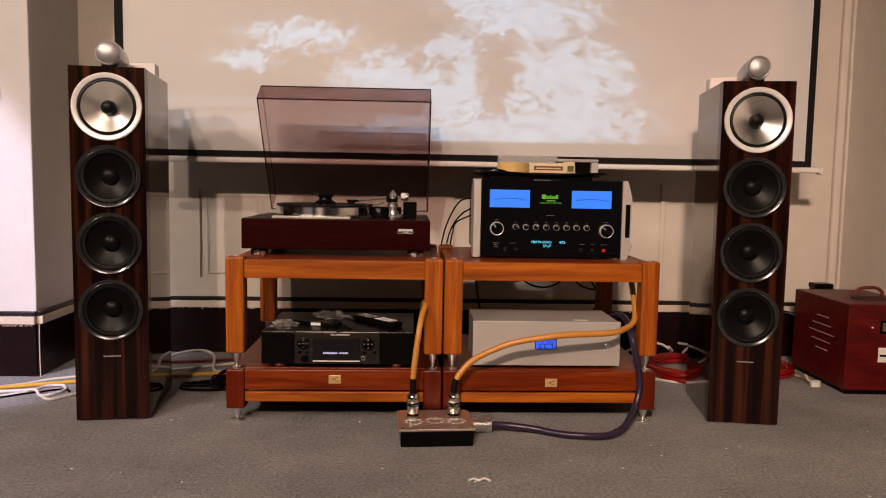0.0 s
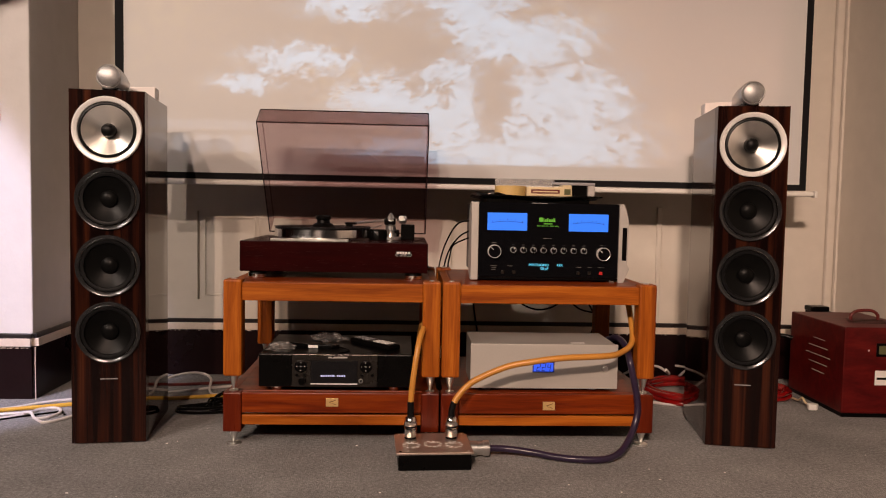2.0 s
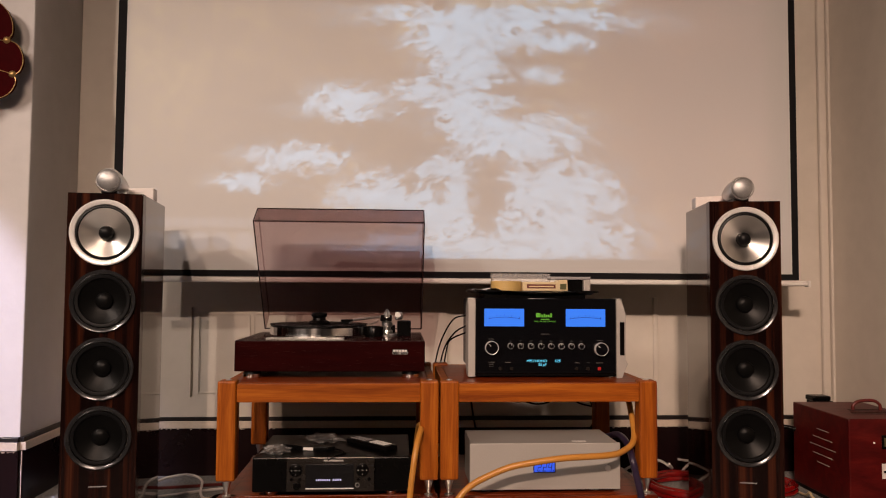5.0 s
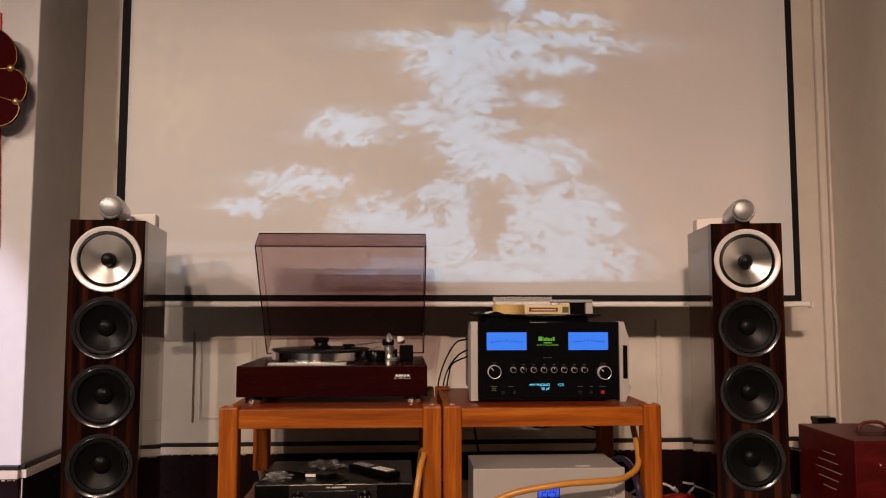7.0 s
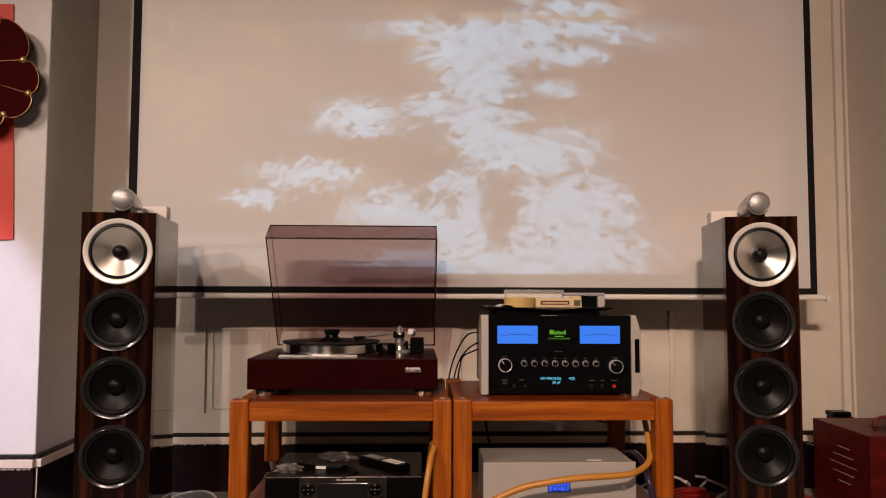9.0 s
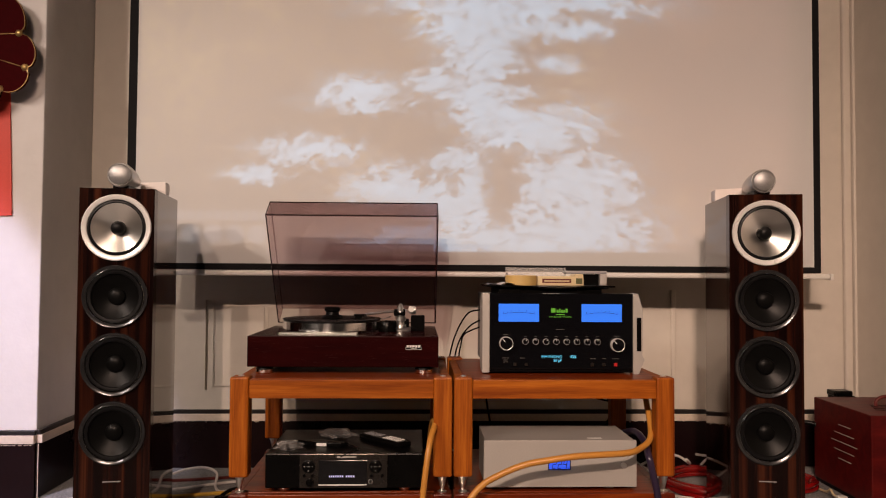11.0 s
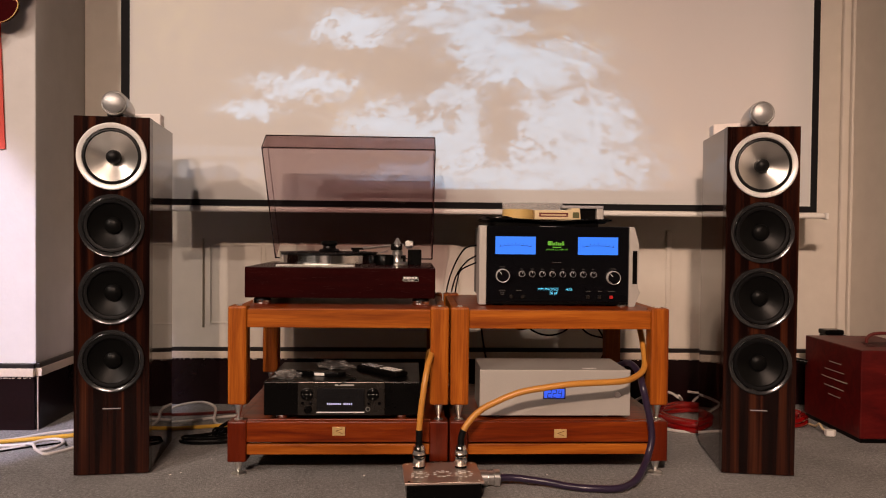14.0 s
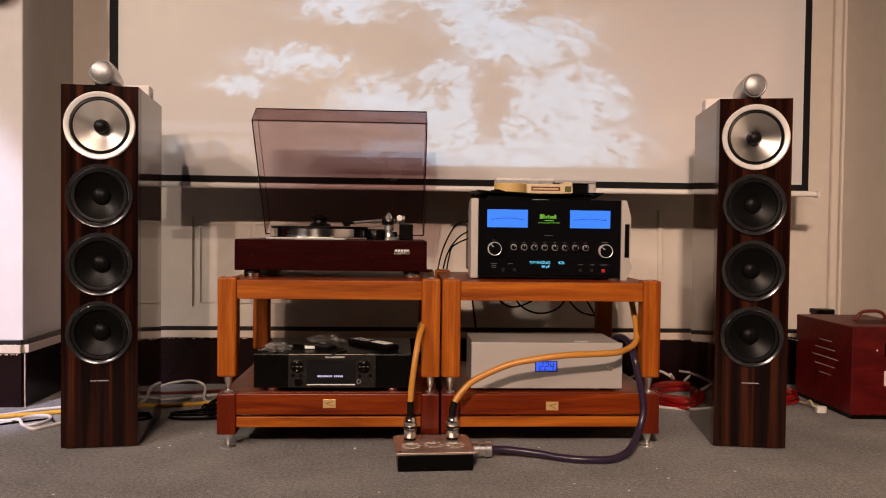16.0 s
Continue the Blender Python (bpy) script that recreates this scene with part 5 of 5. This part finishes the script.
part("base", box(0.004, VW - 0.004, 0.004, VD - 0.004, 0, 0.014), BLACKMETAL, vs, "black base frame")
part("handle", tube([(0.125, 0.19, VH), (0.128, 0.19, VH + 0.018), (0.150, 0.19, VH + 0.032), (0.20, 0.19, VH + 0.034), (0.224, 0.19, VH + 0.020), (0.228, 0.19, VH)], 0.006, 8, 10), DARKREDCABLE, vs, "dark red carrying handle", True)
# the vents aren't cut through: black strips give the shade inside them
for k in range(4):
    y = 0.10 + 0.032 * k
    part("vent_slot", box(0.075 + 0.012 * k, 0.215 + 0.008 * k, y, y + 0.007, VH, VH + 0.0012), BLACKMETAL, vs, "black strip painting the shade in a vent slot")
for k, (y0, y1) in enumerate(((0.125, 0.205), (0.105, 0.235), (0.085, 0.255), (0.105, 0.235), (0.125, 0.205))):
    z = 0.245 - 0.030 * k
    part("louvre", box(-0.0025, 0.0, y0, y1, z, z + 0.0018, 0.0004), PALEINK, vs, "bright louvre edge")
meter = part("volt_meter", box(0.112, 0.172, -0.004, 0.0, 0.215, 0.262, 0.002), BLACKPLASTIC, vs, "small meter in a black bezel")
part("meter_glass", box(0.120, 0.164, -0.0048, -0.004, 0.224, 0.253), METERFACE, meter)
lab = part("paper_label", box(0.112, 0.185, -0.001, 0.0, 0.115, 0.166), WHITEINK, vs, "white paper label")
part("label_bars", box(0.118, 0.180, -0.0016, -0.001, 0.134, 0.142), BLACKPLASTIC, lab)
part("lamp", lathe([(0.003, 0.0), (0.003, 0.002), (0.0, 0.0025)], 16, "y", (0.086, 0, 0.236)), WHITEINK, vs, "", True)
plug = thing("white_plug", pose(1.645, 2.842, 0), "small white mains plug lying on the carpet", "plug")
part("plug_body", prism([(-0.018, -0.012), (0.010, -0.014), (0.022, -0.004), (0.016, 0.012), (-0.014, 0.012)], 0.022, "z", 0.0, 0.003), WHITEMETAL, plug)
part("plug_cord", tube([(0.0, 0.01, 0.012), (-0.008, 0.03, 0.018), (-0.01, 0.05, 0.03), (-0.005, 0.09, 0.012), (0.0, 0.2, 0.006)], 0.004, 8, 8), BEIGE, plug, "", True)
dev = thing("black_adapter", pose(1.86, 3.205, 0.0), "black wall adapter standing behind the stabiliser", "adapter")
part("stand", box(-0.04, 0.04, -0.03, 0.03, 0.0, 0.31, 0.004), BLACKPLASTIC, dev)
part("head", box(-0.045, 0.03, -0.03, 0.03, 0.31, 0.330, 0.005), BLACKPLASTIC, dev)
lead = thing("thick_lead", pose(0, 0, 0), "black lead bent down behind the loudspeaker", "cable")
part("sheath", tube([(1.70, 3.10, 0.215), (1.66, 3.12, 0.22), (1.60, 3.13, 0.20), (1.585, 3.13, 0.16), (1.58, 3.12, 0.08), (1.60, 3.10, 0.02), (1.66, 3.12, 0.008)], 0.009, 10, 10), BLACKPLASTIC, lead, "", True)

# ---- cables lying on the carpet ----


def coil(m, radius, turns, thick, mat, label, seed):
    rnd = random.Random(seed)
    ob = thing("cable_coil", m, label, "cable coil", "red cable coils")
    pts = []
    for k in range(turns * 14):
        a = 2 * math.pi * k / 14
        lift = thick + 2 * thick * ((k // 14) // 2) * 0.93
        r = radius + (thick * 1.9 if (k // 14) % 2 else 0.0) + rnd.uniform(-0.006, 0.006)
        pts.append((r * math.cos(a), r * math.sin(a), lift + rnd.uniform(0, 0.005)))
    part("cable_loop", tube(pts, thick, 3, 10), mat, ob, "", True)
    return ob


coil(pose(1.262, 3.015, 0.0), 0.150, 4, 0.0105, REDCABLE, "coil of clear red loudspeaker cable on the carpet", 4)
coil(pose(1.545, 3.03, 0.0), 0.085, 4, 0.0095, REDCABLE, "smaller coil of clear red cable by the stabiliser", 9)


def loose(label, mat, r, *lines):
    for pts in lines:
        ob = thing("mains_cable", pose(0, 0, 0), label, "cable", "loose cords on the carpet")
        part("sheath", tube(pts, r, 8, 8), mat, ob, "", True)


R = 0.0048
loose("white cord lying in loops on the carpet", WHITECABLE, R,
      [(-1.60, 2.56, R), (-1.25, 2.60, R), (-1.075, 2.69, R), (-1.035, 2.775, R), (-0.985, 2.79, R), (-0.952, 2.74, R), (-0.965, 2.685, R), (-1.0, 2.67, R), (-1.03, 2.70, R + 0.01), (-1.10, 2.72, R), (-1.3, 2.70, R), (-1.6, 2.69, R)],
      [(-0.995, 2.665, R), (-0.95, 2.625, R), (-0.915, 2.66, R), (-0.88, 2.71, R), (-0.80, 2.76, R), (-0.70, 2.90, R)],
      [(-1.6, 2.72, R), (-1.2, 2.76, R), (-1.05, 2.87, R), (-0.95, 2.915, R), (-0.8, 2.96, R), (-0.66, 3.02, R), (-0.55, 3.08, R), (-0.45, 3.12, R), (-0.2, 3.18, R), (0.2, 3.2, R)],
      [(-0.85, 3.05, R), (-0.74, 3.08, 0.03), (-0.68, 3.12, 0.045), (-0.61, 3.13, 0.05), (-0.56, 3.11, 0.035), (-0.545, 3.04, R), (-0.50, 2.98, R), (-0.40, 3.05, R), (-0.2, 3.12, R)],
      [(1.00, 3.15, 0.03), (1.10, 3.16, 0.075), (1.18, 3.16, 0.085), (1.225, 3.14, 0.06), (1.20, 3.1, 0.085)],
      [(1.02, 3.20, 0.06), (1.07, 3.17, 0.03), (1.11, 3.14, R)],
      [(1.28, 3.2, 0.02), (1.31, 3.2, 0.055), (1.36, 3.2, 0.075), (1.45, 3.2, 0.08)],
      [(1.28, 3.22, 0.075), (1.33, 3.22, 0.07), (1.45, 3.22, 0.08)],
      [(0.95, 2.95, R), (1.05, 2.93, R), (1.15, 2.875, R), (1.25, 2.865, R), (1.40, 2.9, R)])
loose("yellow cord lying along the wall", YELLOWCABLE, 0.0068,
      [(-1.7, 2.70, 0.0068), (-1.25, 2.735, 0.0068), (-1.06, 2.79, 0.0068), (-0.95, 2.835, 0.0068), (-0.80, 2.88, 0.0068), (-0.60, 2.93, 0.0068), (-0.35, 3.0, 0.0068), (0.0, 3.1, 0.0068)])
loose("dark red cord lying along the wall", DARKREDCABLE, 0.006,
      [(-0.85, 3.10, 0.006), (-0.65, 3.13, 0.006), (-0.48, 3.17, 0.006), (-0.2, 3.22, 0.006), (0.1, 3.24, 0.006)])
loose("thin grey lead along the pier", BLACKPLASTIC, 0.003,
      [(-1.6, 2.60, 0.003), (-1.2, 2.62, 0.003), (-1.05, 2.70, 0.003), (-0.96, 2.75, 0.003), (-0.93, 2.72, 0.003)])
bundle = thing("cord_bundle", pose(-0.478, 2.80, 0), "bundled black mains cord lying beside the rack", "cable")
rnd = random.Random(12)
pts = []
for k in range(96):
    a = 2 * math.pi * k / 9.3 + 0.15 * math.sin(k * 0.37)
    w = 0.060 + 0.018 * math.sin(k * 0.71)
    pts.append((0.045 + w * math.cos(a), 0.03 + 0.045 * math.sin(a), 0.006 + 0.045 * (0.5 + 0.5 * math.sin(k * 1.31)) * (0.5 + 0.5 * math.cos(a * 0.5)) + rnd.uniform(0, 0.006)))
part("knot", tube(pts, 0.0038, 4, 8), BLACKPLASTIC, bundle, "", True)
pts = [(0.06, -0.05, 0.006), (-0.02, -0.065, 0.006), (-0.09, -0.055, 0.006), (-0.105, -0.02, 0.006), (-0.06, 0.01, 0.006), (0.02, 0.0, 0.012), (0.06, -0.02, 0.018), (0.0, -0.04, 0.014), (-0.08, -0.045, 0.015), (-0.10, -0.02, 0.015), (-0.04, 0.015, 0.014), (0.04, 0.03, 0.02)]
part("loop", tube(pts, 0.0045, 8, 8), BLACKPLASTIC, bundle, "", True)
scrap = thing("paper_scrap", pose(0.355, 1.985, 0), "torn twist of white paper on the carpet", "scrap")
part("twist", tube([(-0.025, 0.0, 0.003), (-0.012, 0.006, 0.005), (0.0, -0.004, 0.004), (0.012, 0.005, 0.006), (0.026, -0.003, 0.003)], 0.0025, 5, 6), PAPER, scrap)
part("shred", tube([(-0.012, -0.008, 0.0025), (0.0, 0.002, 0.004), (0.015, 0.010, 0.0025)], 0.002, 5, 6), PAPER, scrap)
lint = bmesh.new()
rnd = random.Random(31)
for k in range(46):
    x, y, s = rnd.uniform(-0.9, 1.9), rnd.uniform(1.6, 2.75), rnd.uniform(0.0012, 0.0032)
    box(x, x + s * rnd.uniform(1, 2.4), y, y + s, 0.0005, 0.0005 + s * 0.7, 0, lint)
tagged(part("carpet_lint", lint, PAPER, None, "tiny white bits of lint scattered on the carpet"), category="lint", kind="stuff")

# ---- red ornament on the pier ----
banner = thing("red_banner", pose(0, COL_Y, 0), "long bright red paper banner hung flat on the pier", "banner")
part("sheet", prism([(-1.56, 0.955), (-1.230, 0.972), (-1.262, 1.812), (-1.56, 1.80)], -0.006, "y", -0.001), BANNER, banner)
fan = thing("fan_ornament", pose(-1.36, 2.868, 1.56), "dark red scalloped fan ornament with gilt lines and studs", "wall ornament")
STUDS = ((-55, 0.197), (-24, 0.213), (10, 0.175), (64, 0.185), (105, 0.19), (145, 0.19), (185, 0.19), (225, 0.19), (265, 0.19), (305, 0.197))
outline = []
for (a0, r0), (a1, r1) in zip(STUDS, STUDS[1:]):
    for j in range(10):
        a = radians(a0 + (a1 - a0) * j / 10)
        r = r0 + (r1 - r0) * j / 10 + 0.006 + 0.030 * math.sin(math.pi * j / 10) ** 0.6
        outline.append((r * math.cos(a), r * math.sin(a)))
part("disc", prism(outline, 0.014, "y", -0.007, 0.002), FANRED, fan, "dark red lacquered scalloped board")
part("rim", tube([(p, -0.0075, q) for p, q in outline + outline[:1]], 0.0014, 2, 6), GOLD, fan, "gilt rim", True)
for a, r in STUDS[:-1]:
    c, q = r * math.cos(radians(a)), r * math.sin(radians(a))
    part("spoke", tube([(-0.14 + (c + 0.14) * 0.1, -0.0075, q * 0.1), (-0.14 + (c + 0.14) * 0.55, -0.0075, q * 0.55 + 0.004), (c, -0.0075, q)], 0.0015, 4, 6), GOLD, fan, "gilt line", True)
    part("stud", lathe([(0.0, 0.015), (0.006, 0.014), (0.011, 0.010), (0.012, 0.007)], 20, "y", (c, 0, q)), GOLD, fan, "gilt stud", True)
part("spacer", box(-0.02, 0.02, 0.008, 0.056, -0.02, 0.02), BLACKMETAL, fan)
